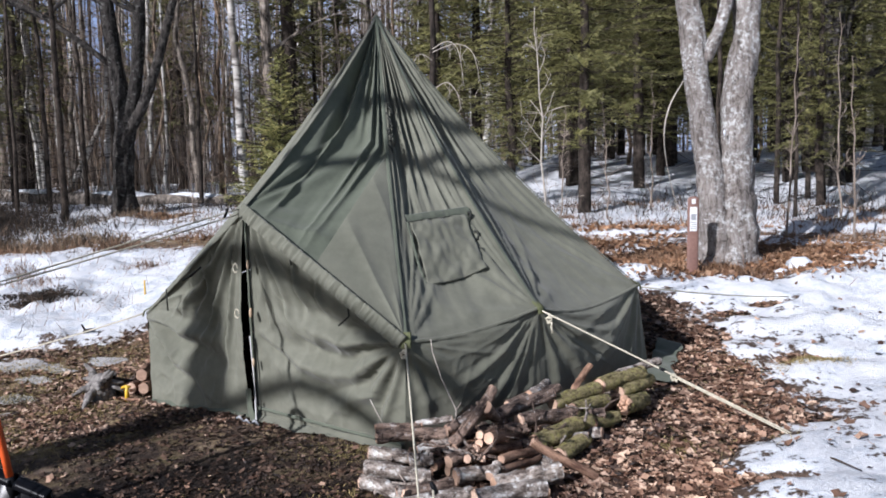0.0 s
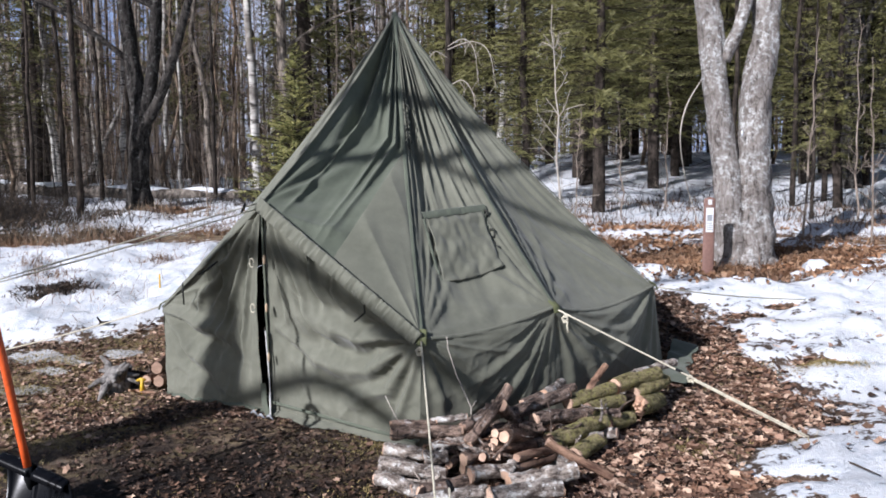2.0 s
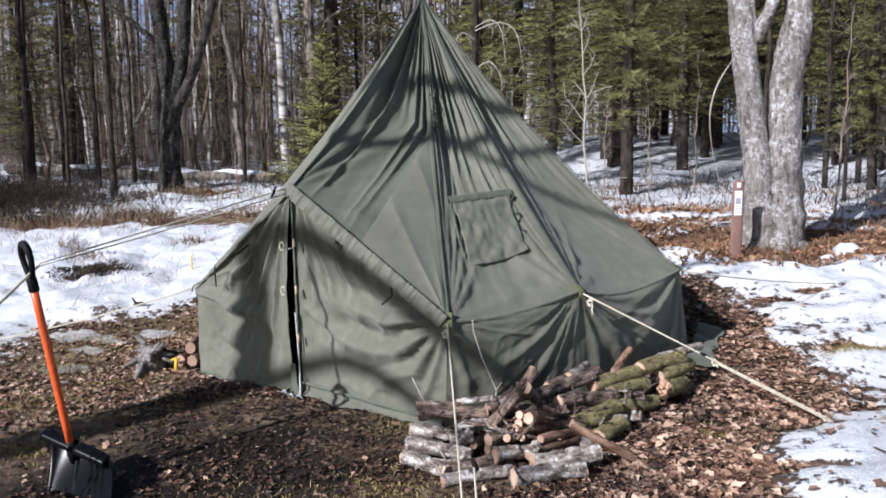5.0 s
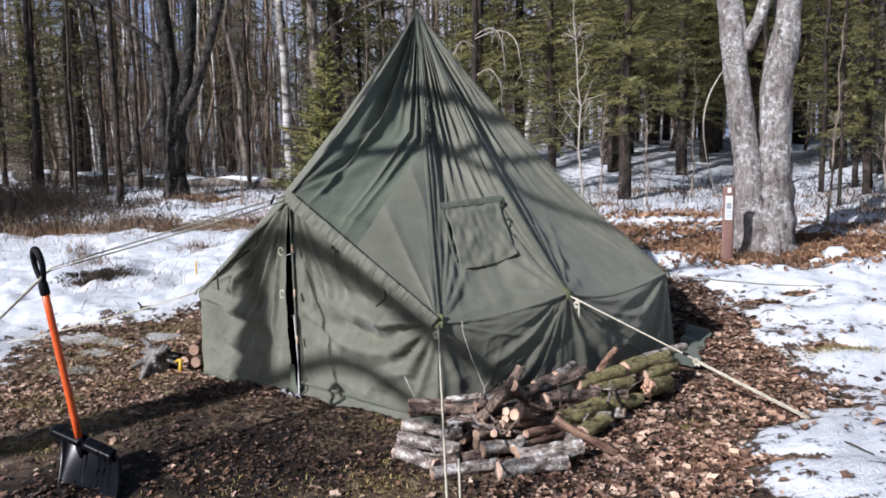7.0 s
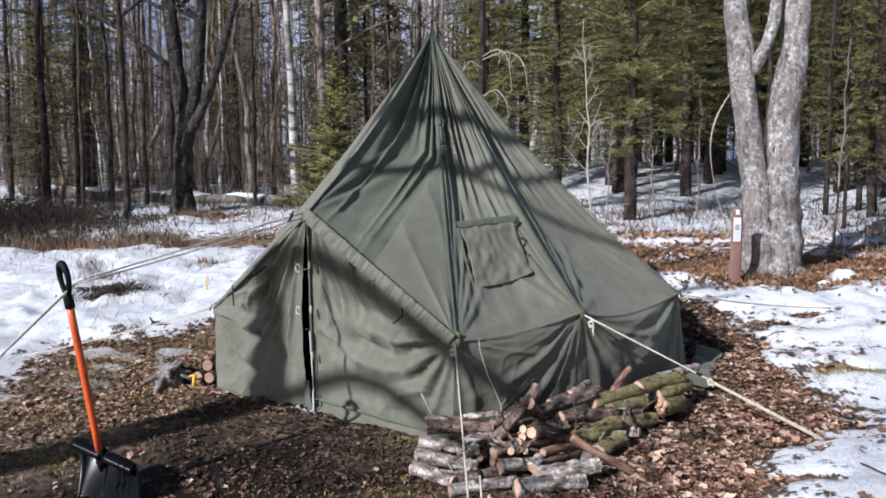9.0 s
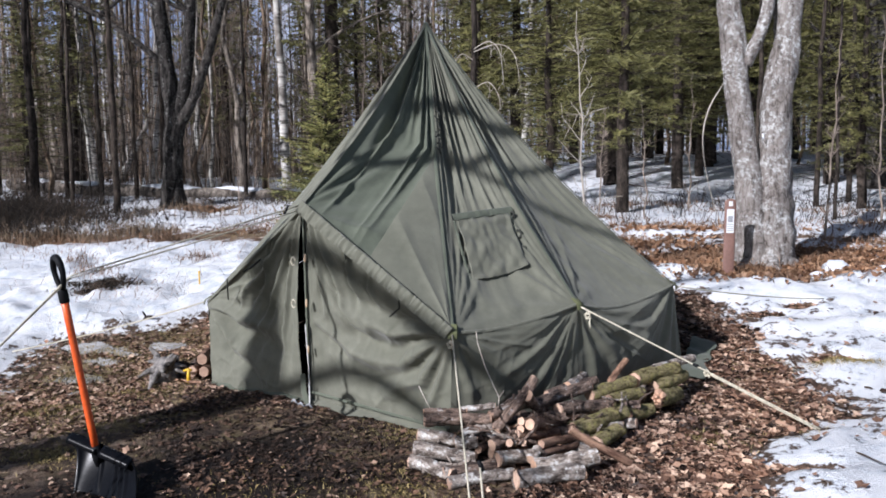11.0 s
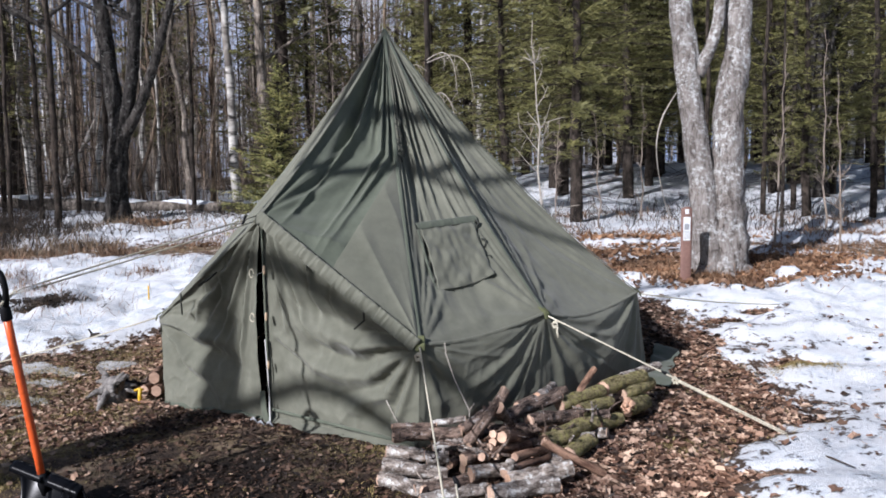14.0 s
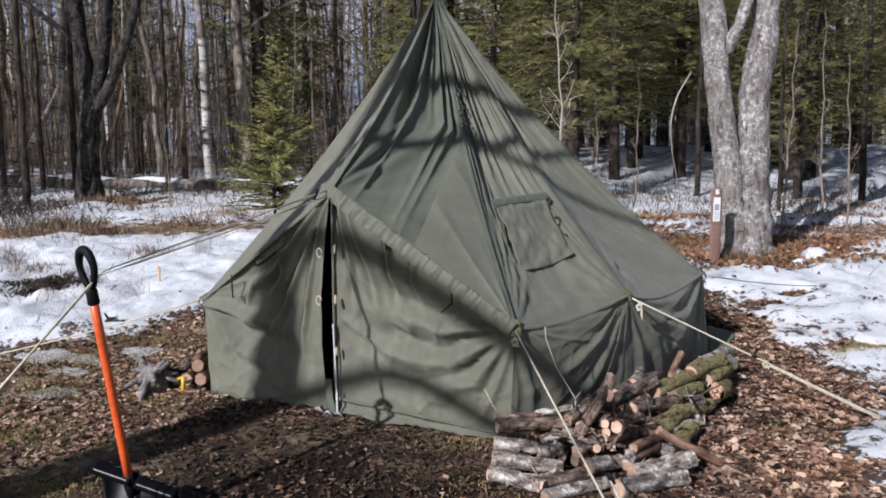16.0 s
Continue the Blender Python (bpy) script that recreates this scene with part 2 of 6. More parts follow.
NEEDLE_Y = foliage_mat("young_spruce_needles", (0.10, 0.11, 0.036), (0.21, 0.21, 0.075), (0.34, 0.31, 0.13))
DRYGRASS = foliage_mat("dry_grass", (0.10, 0.055, 0.034), (0.19, 0.112, 0.070), (0.32, 0.205, 0.135))
RUSSET = foliage_mat("russet_leaves", (0.085, 0.043, 0.026), (0.22, 0.115, 0.066), (0.42, 0.27, 0.18))
WETLEAF = foliage_mat("wet_dead_leaves", (0.014, 0.009, 0.007), (0.045, 0.027, 0.020), (0.15, 0.092, 0.068))
LEAF = foliage_mat("dead_leaves", (0.06, 0.031, 0.023), (0.25, 0.148, 0.108), (0.58, 0.43, 0.35))
BRUSH = foliage_mat("brush_twigs", (0.012, 0.009, 0.007), (0.034, 0.025, 0.02), (0.12, 0.09, 0.07))
DULLGRASS = foliage_mat("dull_brush_grass", (0.07, 0.05, 0.036), (0.17, 0.12, 0.085), (0.33, 0.25, 0.18))
GROUND = ground_mat()

# ---- mesh tools ----


class Buf:
    def __init__(self):
        self.v, self.f, self.n = [], [], 0
        self.mi = []

    def add(self, verts, faces, mi=0):
        self.v.extend(verts)
        self.f.extend([tuple(i + self.n for i in f) for f in faces])
        self.mi.extend([mi] * len(faces))
        self.n += len(verts)

    def tube(self, pts, radii, sides=8, cap=True, wob=0.0, mi=0, cap_mi=None):
        pts = [Vector(p) for p in pts]
        verts, faces = [], []
        ref = Vector((0.31, 0.95, 0.13)).normalized()
        for i, p in enumerate(pts):
            d = (pts[min(i + 1, len(pts) - 1)] - pts[max(i - 1, 0)]).normalized()
            r0 = ref if abs(d.dot(ref)) < 0.95 else Vector((1, 0, 0))
            a = d.cross(r0).normalized()
            c = d.cross(a)
            for s in range(sides):
                t = 2 * math.pi * s / sides
                r = radii[i]
                if wob:
                    r *= 1 + wob * noise.noise(Vector((math.cos(t) * 1.7, math.sin(t) * 1.7, i * 0.45 + p.x * 3)))
                verts.append(p + (a * math.cos(t) + c * math.sin(t)) * r)
        for i in range(len(pts) - 1):
            for s in range(sides):
                b, e = i * sides + s, i * sides + (s + 1) % sides
                faces.append((b, e, e + sides, b + sides))
        self.add(verts, faces, mi)
        if cap:
            base = self.n - len(verts)
            k = mi if cap_mi is None else cap_mi
            self.f.append(tuple(base + s for s in range(sides))[::-1])
            self.f.append(tuple(base + (len(pts) - 1) * sides + s for s in range(sides)))
            self.mi += [k, k]

    def mesh(self, name, mats, smooth=True):
        me = bpy.data.meshes.new(name)
        me.from_pydata([tuple(x) for x in self.v], [], self.f)
        for m in mats if isinstance(mats, (list, tuple)) else [mats]:
            me.materials.append(m)
        me.polygons.foreach_set("material_index", self.mi)
        me.polygons.foreach_set("use_smooth", [smooth] * len(self.f))
        me.update()
        return me


def part(name, buf, mats, parent=None, label="", smooth=True):
    ob = new(name, buf if isinstance(buf, bpy.types.Mesh) else buf.mesh(name, mats, smooth))
    if parent:
        ob.parent = parent
    if label:
        ob["label"] = label
    return ob


def empty(name, label, category, group="", at=(0, 0, 0)):
    ob = new(name)
    ob.location = at
    ob.empty_display_size = 0.1
    return tagged(ob, label, category, group)


def surf(fn, nu, nv, thick=0.0):
    """A sheet from a function of u and v."""
    b = Buf()
    verts = [fn(i / nu, j / nv) for j in range(nv + 1) for i in range(nu + 1)]
    faces = [(j * (nu + 1) + i, j * (nu + 1) + i + 1, (j + 1) * (nu + 1) + i + 1, (j + 1) * (nu + 1) + i) for j in range(nv) for i in range(nu)]
    b.add(verts, faces)
    return b


def nz(*p):
    return noise.noise(Vector(p))


# ---- ground ----
GY = [-60, 0, 3.0, 3.8, 4.6, 5.5, 6.5, 7.2, 9, 14, 25, 60, 400]
GZ = [0.0, 0.02, 0.07, 0.09, 0.12, 0.25, 0.43, 0.53, 0.70, 1.06, 1.9, 3.6, 10]


def base_height(x, y):
    z = float(np.interp(y, GY, GZ))
    m = math.exp(-(((x - 2.7) / 0.8) ** 2) - ((y - 7.55) / 0.6) ** 2)
    k = max(0.0, min(1.0, (y - 12.5) / 9)) * max(0.0, min(1.0, (x + 0.5) / 3))
    return z + 0.10 * m + 0.5 * k * k * (3 - 2 * k)


ICE = ((-2.93, 4.36, 0.20), (-3.21, 5.03, 0.20), (-2.92, 4.94, 0.11), (-3.01, 4.76, 0.14), (-2.66, 5.12, 0.22), (-2.82, 4.07, 0.10), (-3.3, 4.05, 0.09))


def ice_field(x, y):
    """Thin grey remnants of ice on the open ground."""
    if not (-3.9 < x < -2.1 and 3.6 < y < 5.6):
        return 0.0
    wx, wy = 0.09 * nz(x * 5, y * 5, 21), 0.06 * nz(x * 5, y * 5, 31)
    return min(1.0, sum(math.exp(-(((x + wx - px) / pr) ** 2) - ((y + wy - py) / (0.5 * pr)) ** 2) for px, py, pr in ICE))


def snow_field(x, y, patches=False):
    """Above 0: under snow."""
    wob = 0.55 * nz(x * 0.9, y * 0.9, 3.1) + 0.35 * nz(x * 2.3, y * 2.3, 7.7)
    left = 0.9 * (float(np.interp(y, [0, 4.2, 4.65, 5.06, 5.37, 5.5, 5.8, 6.6, 7.4], [-4.6, -3.58, -3.57, -3.49, -3.27, -2.98, -2.74, -1.7, -1.0])) - x) if x < -0.9 else -9
    right = x - float(np.interp(y, [0, 2.99, 3.46, 3.81, 4.84, 5.48, 6.08, 7.1, 7.6], [1.15, 1.34, 1.45, 1.74, 1.97, 1.98, 1.83, 1.5, 0.0]))
    back = y - 7.4
    f = max(left, right, back)
    if right > 0 and x > 0 and y < 6.3:
        f = min(f, 0.06 + 0.32 * right)
    mound = 1 - math.sqrt(((x - 2.75) / 1.15) ** 2 + ((y - 8.0) / 0.95) ** 2)
    f = min(f, -0.9 * mound if mound > -0.6 else f)
    if x > 0 and 8.0 < y < 9.8:
        f = min(f, 0.02)
    b = 1 - abs(y - (9.9 + 0.14 * (x + 5))) / 1.3
    if x < -2.5 and b > 0:
        f = min(f, 0.38 - 0.62 * b)
    if y > 12:
        f = min(f, 0.34 if x > 0 else (0.22 if y < 24 else -0.1))
    elif x > 0 and y > 9.8:
        f = min(f, 0.3)
    if patches:
        f += 1.5 * ice_field(x, y)
    for px, py, pr in ((-3.95, 6.35, 0.20), (-4.5, 7.2, 0.10), (2.42, 5.0, 0.15), (1.5, 3.1, 0.12), (2.6, 6.2, 0.14), (2.2, 6.0, 0.10), (1.95, 3.95, 0.10)):
        f -= 1.1 * math.exp(-(((x - px) / pr) ** 2) - ((y - py) / (0.45 * pr)) ** 2)
    if y < 1.0:
        wob += 0.6 * nz(x * 0.3, y * 0.3, 11)
    return max(-0.8, min(0.8, f)) + 0.45 * wob


def height(x, y):
    z = base_height(x, y)
    s = snow_field(x, y)
    k = max(0.0, min(1.0, s / 0.35))
    z += 0.085 * k * k * (3 - 2 * k)
    if abs(x) < 12 and y < 16:
        if s > 0:
            q = 0.6 if x > 0 else 0.85
            z += q * k * (0.08 * nz(x * 1.7, y * 1.7, 1) + 0.065 * nz(x * 4.3, y * 4.3, 2) + 0.02 * nz(x * 12, y * 12, 3))
        z += 0.016 * nz(x * 3.1, y * 3.1, 5) + 0.008 * nz(x * 11, y * 11, 6)
    return z


def ground():
    near_x = np.arange(-5.0, 4.6, 0.045)
    gx = np.concatenate([-5.0 - np.cumsum(0.05 * 1.09 ** np.arange(88))[::-1], near_x, 4.6 + np.cumsum(0.05 * 1.09 ** np.arange(88))])
    near_y = np.arange(1.2, 8.6, 0.045)
    gy = np.concatenate([1.2 - np.cumsum(0.06 * 1.12 ** np.arange(58))[::-1], near_y, 8.6 + np.cumsum(0.05 * 1.07 ** np.arange(95))])
    b = Buf()
    verts, snow, mud, ice = [], [], [], []
    for y in gy:
        for x in gx:
            x_, y_ = float(x), float(y)
            verts.append((x_, y_, height(x_, y_)))
            snow.append(max(0.0, min(1.0, 0.5 + 0.8 * snow_field(x_, y_, True))))
            ice.append(min(1.0, 3 * ice_field(x_, y_)))
            mm = 1.5 * (1.0 - math.sqrt(((x_ + 1.2) / 1.45) ** 2 + ((y_ - 2.85) / 1.1) ** 2) + 0.45 * nz(x_ * 2.2, y_ * 2.2, 9))
            mud.append(max(0.0, min(1.0, mm)))
    n = len(gx)
    faces = [(j * n + i, j * n + i + 1, (j + 1) * n + i + 1, (j + 1) * n + i) for j in range(len(gy) - 1) for i in range(n - 1)]
    b.v, b.f, b.mi = verts, faces, [0] * len(faces)
    me = b.mesh("ground", GROUND)
    for name, vals in (("snow", snow), ("mud", mud), ("ice", ice)):
        a = me.attributes.new(name, "FLOAT", "POINT")
        a.data.foreach_set("value", vals)
    return tagged(new("ground", me), "melting snow over brown leaf litter and mud", "ground", kind="structure")


ground()

# ---- tent ----
PEAK = Vector((-0.555, 5.23, 2.69))
DOOR = Vector((-1.13, 3.86, 1.355))
E1, E2, E3, E4 = Vector((-2.03, 4.48, 0.675)), Vector((-0.185, 3.458, 0.667)), Vector((0.517, 4.01, 0.74)), Vector((1.215, 4.76, 0.765))
E5, E6 = Vector((0.41, 6.71, 0.88)), Vector((-1.73, 6.55, 0.85))
B1, BM, B2, B3, B4 = Vector((-1.95, 4.32, 0.10)), Vector((-1.15, 3.985, 0.085)), Vector((-0.21, 3.50, 0.07)), Vector((0.53, 4.00, 0.10)), Vector((1.31, 4.84, 0.15))
B5, B6 = Vector((0.36, 6.5, 0.40)), Vector((-1.66, 6.35, 0.38))
MIDDLE = Vector((-0.55, 5.2, 0.8))


def outward(a, b, c):
    n = (b - a).cross(c - a).normalized()
    return n if n.dot((a + b + c) / 3 - MIDDLE) > 0 else -n


RIDGE_SAG = {"E1": 0.05, "E2": 0.115, "E3": 0.065, "E4": 0.075, "E5": 0.07, "E6": 0.07, "DOOR": 0.055}
CORNER = {"E1": E1, "E2": E2, "E3": E3, "E4": E4, "E5": E5, "E6": E6, "DOOR": DOOR}


def ridge(key, v):
    """A ridge from the peak to a corner, hanging slightly hollow."""
    e = CORNER[key]
    d = e - PEAK
    h = math.hypot(d.x, d.y)
    inward = Vector((d.x / h * d.z, d.y / h * d.z, -h)).normalized()
    return PEAK.lerp(e, v) + inward * (RIDGE_SAG[key] * 4 * v * (1 - v))


def crease(x, y, z=0.0, sharp=2.2):
    """Narrow crests with broad hollows between them."""
    return (1 - abs(nz(x, y, z)) * 1.7) ** sharp if abs(nz(x, y, z)) < 0.58 else 0.0


def fold(u, v, path, w, h, sx=1.0, sy=1.0):
    """A crest along a path over the sheet, with a hollow on its lower side."""
    best, side, along = 9.0, 0.0, 0.0
    n = len(path) - 1
    for i in range(n):
        (u0, v0), (u1, v1) = path[i], path[i + 1]
        ax, ay, bx, by = (u - u0) * sx, (v - v0) * sy, (u1 - u0) * sx, (v1 - v0) * sy
        t = max(0.0, min(1.0, (ax * bx + ay * by) / (bx * bx + by * by)))
        d = math.hypot(ax - bx * t, ay - by * t)
        if d < best:
            best, along = d, (i + t) / n
            side = 1.0 if bx * ay - by * ax > 0 else -1.0
    s = best * side
    taper = min(1.0, 6 * along + 0.15) * min(1.0, 3 * (1 - along))
    ww = w * (0.5 + 0.9 * along)
    return h * taper * (math.exp(-((s / ww) ** 2)) - 0.8 * math.exp(-(((s - 1.3 * ww) / ww) ** 2)))


def eave(a, b, u, hang):
    p = a.lerp(b, u)
    w = math.sin(math.pi * u ** 0.85)
    p.z -= hang * w
    p += (Vector((PEAK.x, PEAK.y, p.z)) - p).normalized() * (0.05 * hang * w)
    return p


def roof_sheet(ka, kb, seed, sag=0.05, amp=0.026, hang=0.0, folds=6.0):
    """A gore from the peak to an eave, with folds that run down from the peak."""
    a, b = CORNER[ka], CORNER[kb]
    n = outward(PEAK, a, b)

    def fn(u, v):
        v = 0.012 + 0.988 * v
        p = ridge(ka, v).lerp(ridge(kb, v), u)
        if hang:
            p += (eave(a, b, u, hang) - a.lerp(b, u)) * v ** 3
        e = min(1.0, 6 * u * (1 - u)) ** 0.7
        d = -sag * math.sin(math.pi * u) * math.sin(math.pi * min(1, v * 0.97)) ** 0.8
        f = amp * (0.35 + 0.65 * math.sin(math.pi * min(1, v * 1.25 + 0.12))) * max(0.0, 1.1 - v)
        d += e * f * (crease(u * folds + seed, v * 0.5, seed, 3.0) * 1.7 - 0.45) * min(1, v * 6)
        d += e * f * 0.35 * (crease(u * folds * 2.1 + seed * 3, v * 0.8, seed + 5, 2.0) - 0.4) * min(1, v * 5)
        d += e * 0.45 * amp * nz(u * 15 + seed, v * 1.6, 4.0) * min(1, v * 4) * (1.1 - v)
        d += 0.006 * nz(p.x * 7, p.y * 7, p.z * 7) * e
        d += e * 0.007 * (crease(u * 6 - v * 2.5 + seed, v * 3 + u * 2, seed + 20, 3.5) - 0.25) * min(1, v * 3)
        for cu, s in ((0.0, 1.0), (1.0, 2.0)):
            dx, dy = abs(u - cu) * 1.2, 1 - v
            r = math.hypot(dx, dy)
            d += e * 0.040 * math.exp(-r * 2.2) * (crease(math.atan2(dy, dx + 1e-6) * 4.0 + s * 2 + seed, r * 0.5, s) - 0.35)
        if v > 0.95:
            d *= max(0.0, (1 - v) / 0.05) ** 0.5
        return p + n * d

    return surf(fn, 80, 120)


def wall_sheet(a, b, c, d, seed, sag=0.05, amp=0.022, hang=0.0, nu=70, nv=50, fan=3.6, swag=0.0, bow=0.0, folds=(), crumple=1.0):
    """A wall from the edge a-b down to c-d, hanging in folds from the upper corners."""
    n = outward(a, b, (c + d) / 2)

    def fn(u, v):
        p = eave(a, b, u, hang) * (1 - v) + (c * (1 - u) + d * u) * v
        e = min(1.0, 5 * u * (1 - u)) ** 0.6
        q = -sag * math.sin(math.pi * u) * (math.sin(math.pi * min(1, v + 0.12)) ** 0.7)
        for cu, s in ((0.0, 1.0), (1.0, 2.0)):
            dx, dy = abs(u - cu) * 1.5, v + 0.02
            r = math.hypot(dx, dy)
            th = math.atan2(dy, dx + 1e-6)
            q += e * amp * (0.75 if folds else 2.3) * math.exp(-r * 0.9) * min(1, r * 5) * (crease(th * fan + s * 3 + seed, r * 0.4, s + seed, 2.5) - 0.35)
            q += e * amp * 0.25 * math.exp(-r * 1.3) * min(1, r * 5) * (crease(th * fan * 2.3 + s * 5 + seed, r * 0.6, s + seed + 9, 2.0) - 0.35)
        q += e * amp * 0.55 * nz(u * 4 + seed, v * 2.5, seed)
        for path, w, h in folds:
            q += fold(u, v, path, w, h, (b - a).length, 0.75)
        if swag:
            q += e * 1.5 * swag * (crease(v * 3.6 + 1.1 * (u - 0.9) ** 2 * 1.6 + seed, u * 0.8, seed + 2, 3.0) - 0.3) * math.sin(math.pi * v)
        q += crumple * e * 0.011 * (crease(u * 7 + v * 3.5 + seed, v * 2.6 - u * 2.2, seed + 20, 3.5) - 0.25) * min(1, 4 * v)
        q += crumple * e * 0.008 * (crease(u * 5 - v * 6 + seed, u * 4 + v * 2, seed + 31, 5.0) - 0.15) * min(1, 4 * v)
        q += crumple * 0.006 * math.sin(v * math.pi) * nz(p.x * 13, p.y * 13, p.z * 13)
        if v < 0.06:
            q *= v / 0.06 * 0.6 + 0.4
        if bow:
            p += (b - a).normalized() * (bow * math.sin(math.pi * min(1, v * 1.05)) * (u ** 8 if bow < 0 else (1 - u) ** 8))
        return p + n * q

    return surf(fn, nu, nv)


def strip(path, width, up, thick=0.006, pucker=0.0, seed=0.0, n=40):
    """A narrow sewn band along a path, standing proud of the cloth."""
    up = Vector(up).normalized()
    pts = [Vector(p) for p in path]

    def at(t):
        s = t * (len(pts) - 1)
        i = min(int(s), len(pts) - 2)
        return pts[i].lerp(pts[i + 1], s - i)

    def fn(u, v):
        p = at(u)
        d = (at(min(1, u + 0.02)) - at(max(0, u - 0.02))).normalized()
        side = d.cross(up).normalized()
        q = 2 * math.pi * v
        return p + side * (width / 2 * math.cos(q)) + up * (thick * (1 + math.sin(q)) + pucker * (nz(u * 26 + seed, v * 2, seed) + 0.6 * nz(u * 70 + seed, v * 2, seed + 4)))

    return surf(fn, n, 10)


def dangling(path, r, material, name, parent, label=""):
    b = Buf()
    b.tube(path, [r * (1 if 0 < i < len(path) - 1 else 0.8) for i in range(len(path))], 6)
    return part(name, b, material, parent, label)


tent = empty("tent", "olive green canvas pyramid tent with guy ropes and slightly open door", "tent", at=(0, 0, 0))
HANG = 0.04


def door_gore(upper):
    """The gore over the door: a slack upper part, and a taut patch from its fold down to the corner."""
    n = outward(PEAK, DOOR, E2)
    R, Q = ridge("E2", 0.47), DOOR.lerp(E2, 0.46)

    def fn(u, v):
        if upper:
            v = 0.012 + 0.988 * v
            p = ridge("DOOR", v).lerp(R.lerp(Q, max(0.0, (v - 0.47) / 0.53)) if v > 0.47 else ridge("E2", v), u)
            e = min(1.0, 6 * u * (1 - u)) ** 0.6 * min(1.0, (1 - v) * 9) ** 0.6
            d = -0.055 * math.sin(math.pi * u) * math.sin(math.pi * v)
            d += e * 0.060 * (crease(u * 4.2 + 0.5 * v + 1.3, v * 0.5, 1.3, 3.0) * 1.4 - 0.45) * min(1, v * 5) * (1.25 - v)
            d += -0.05 * math.exp(-(((u - 0.2 - 0.1 * v) / 0.075) ** 2)) * math.sin(math.pi * min(1, v * 1.1)) ** 0.7
            d += e * 0.04 * (crease(math.atan2(1.02 - v, u * 0.8 + 0.02) * 3.8, 0.3, 2.2, 2.5) - 0.4) * min(1, v * 1.5)
            d += e * 0.010 * nz(u * 9, v * 5, 3)
            return p + n * d
        a = ridge("E2", 0.47 + 0.53 * v)
        p = Q.lerp(E2, v).lerp(a, u)
        e = min(1.0, 5 * u * (1 - u)) ** 0.6 * min(1.0, 6 * v * (1 - v) + 0.02) ** 0.6
        d = 0.02 * e + e * 0.014 * (crease(u * 2.6 + 4, v * 1.2, 4) - 0.4) + 0.006 * nz(p.x * 8, p.z * 8, 2) * e
        return p + n * d

    return surf(fn, 80, 110)


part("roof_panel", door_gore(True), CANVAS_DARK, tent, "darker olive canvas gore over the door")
part("roof_panel", door_gore(False), CANVAS, tent)
part("roof_panel", roof_sheet("E1", "DOOR", 2.2, 0.03), CANVAS, tent)
part("roof_panel", roof_sheet("E2", "E3", 3.7, 0.065, 0.050, HANG, 6.0), CANVAS, tent)
part("roof_panel", roof_sheet("E3", "E4", 5.2, 0.065, 0.045, HANG + 0.03, 5.0), CANVAS, tent)
part("roof_panel", roof_sheet("E4", "E5", 7.9, 0.08), CANVAS, tent)
part("roof_panel", roof_sheet("E5", "E6", 9.4, 0.08), CANVAS, tent)
part("roof_panel", roof_sheet("E6", "E1", 4.4, 0.08), CANVAS, tent)
# door leaves with a slit between them
gap = (E2 - E1).normalized()
DL, DR = DOOR - gap * 0.008, DOOR + gap * 0.012
ML, MR = BM - gap * 0.06, BM + gap * 0.01
LEFT_FOLDS = [
    ([(0.0, 0.06), (0.35, 0.42), (0.9, 0.66)], 0.045, 0.055),
    ([(0.0, 0.10), (0.25, 0.62), (0.7, 0.9)], 0.04, 0.035),
    ([(0.99, 0.04), (0.72, 0.34), (0.52, 0.62)], 0.030, 0.045),
    ([(0.99, 0.02), (0.85, 0.4), (0.80, 0.75)], 0.022, 0.034),
    ([(0.95, 0.0), (0.55, 0.18), (0.2, 0.22)], 0.030, 0.040),
    ([(0.70, 0.0), (0.62, 0.25), (0.45, 0.36)], 0.022, 0.034),
    ([(0.45, 0.02), (0.42, 0.2), (0.30, 0.33)], 0.020, 0.026),
]
RIGHT_FOLDS = [
    ([(1.0, 0.05), (0.62, 0.36), (0.12, 0.44)], 0.040, 0.055),
    ([(1.0, 0.08), (0.66, 0.56), (0.10, 0.72)], 0.045, 0.050),
    ([(1.0, 0.08), (0.80, 0.60), (0.45, 0.88)], 0.040, 0.040),
    ([(1.0, 0.10), (0.92, 0.55), (0.82, 0.95)], 0.030, 0.034),
    ([(0.02, 0.03), (0.10, 0.28), (0.14, 0.52)], 0.018, 0.034),
    ([(0.06, 0.02), (0.20, 0.25), (0.28, 0.42)], 0.024, 0.040),
    ([(0.30, 0.02), (0.33, 0.20), (0.40, 0.36)], 0.028, 0.050),
    ([(0.46, 0.02), (0.45, 0.18), (0.52, 0.30)], 0.020, 0.028),
    ([(0.14, 0.30), (0.35, 0.46), (0.55, 0.47)], 0.022, 0.026),
    ([(0.05, 0.55), (0.3, 0.62), (0.5, 0.60)], 0.030, 0.030),
]
NEAR_FOLDS = [
    ([(1.0, 0.014), (0.62, 0.30), (0.25, 0.50)], 0.030, 0.040),
    ([(1.0, 0.022), (0.70, 0.50), (0.40, 0.90)], 0.034, 0.043),
    ([(1.0, 0.022), (0.82, 0.50), (0.66, 1.0)], 0.028, 0.036),
    ([(1.0, 0.029), (0.93, 0.55), (0.88, 1.0)], 0.024, 0.032),
    ([(0.0, 0.022), (0.12, 0.5), (0.16, 1.0)], 0.026, 0.036),
    ([(0.0, 0.022), (0.25, 0.42), (0.38, 0.75)], 0.030, 0.032),
    ([(0.2, 0.014), (0.45, 0.10), (0.7, 0.06)], 0.022, 0.020),
]
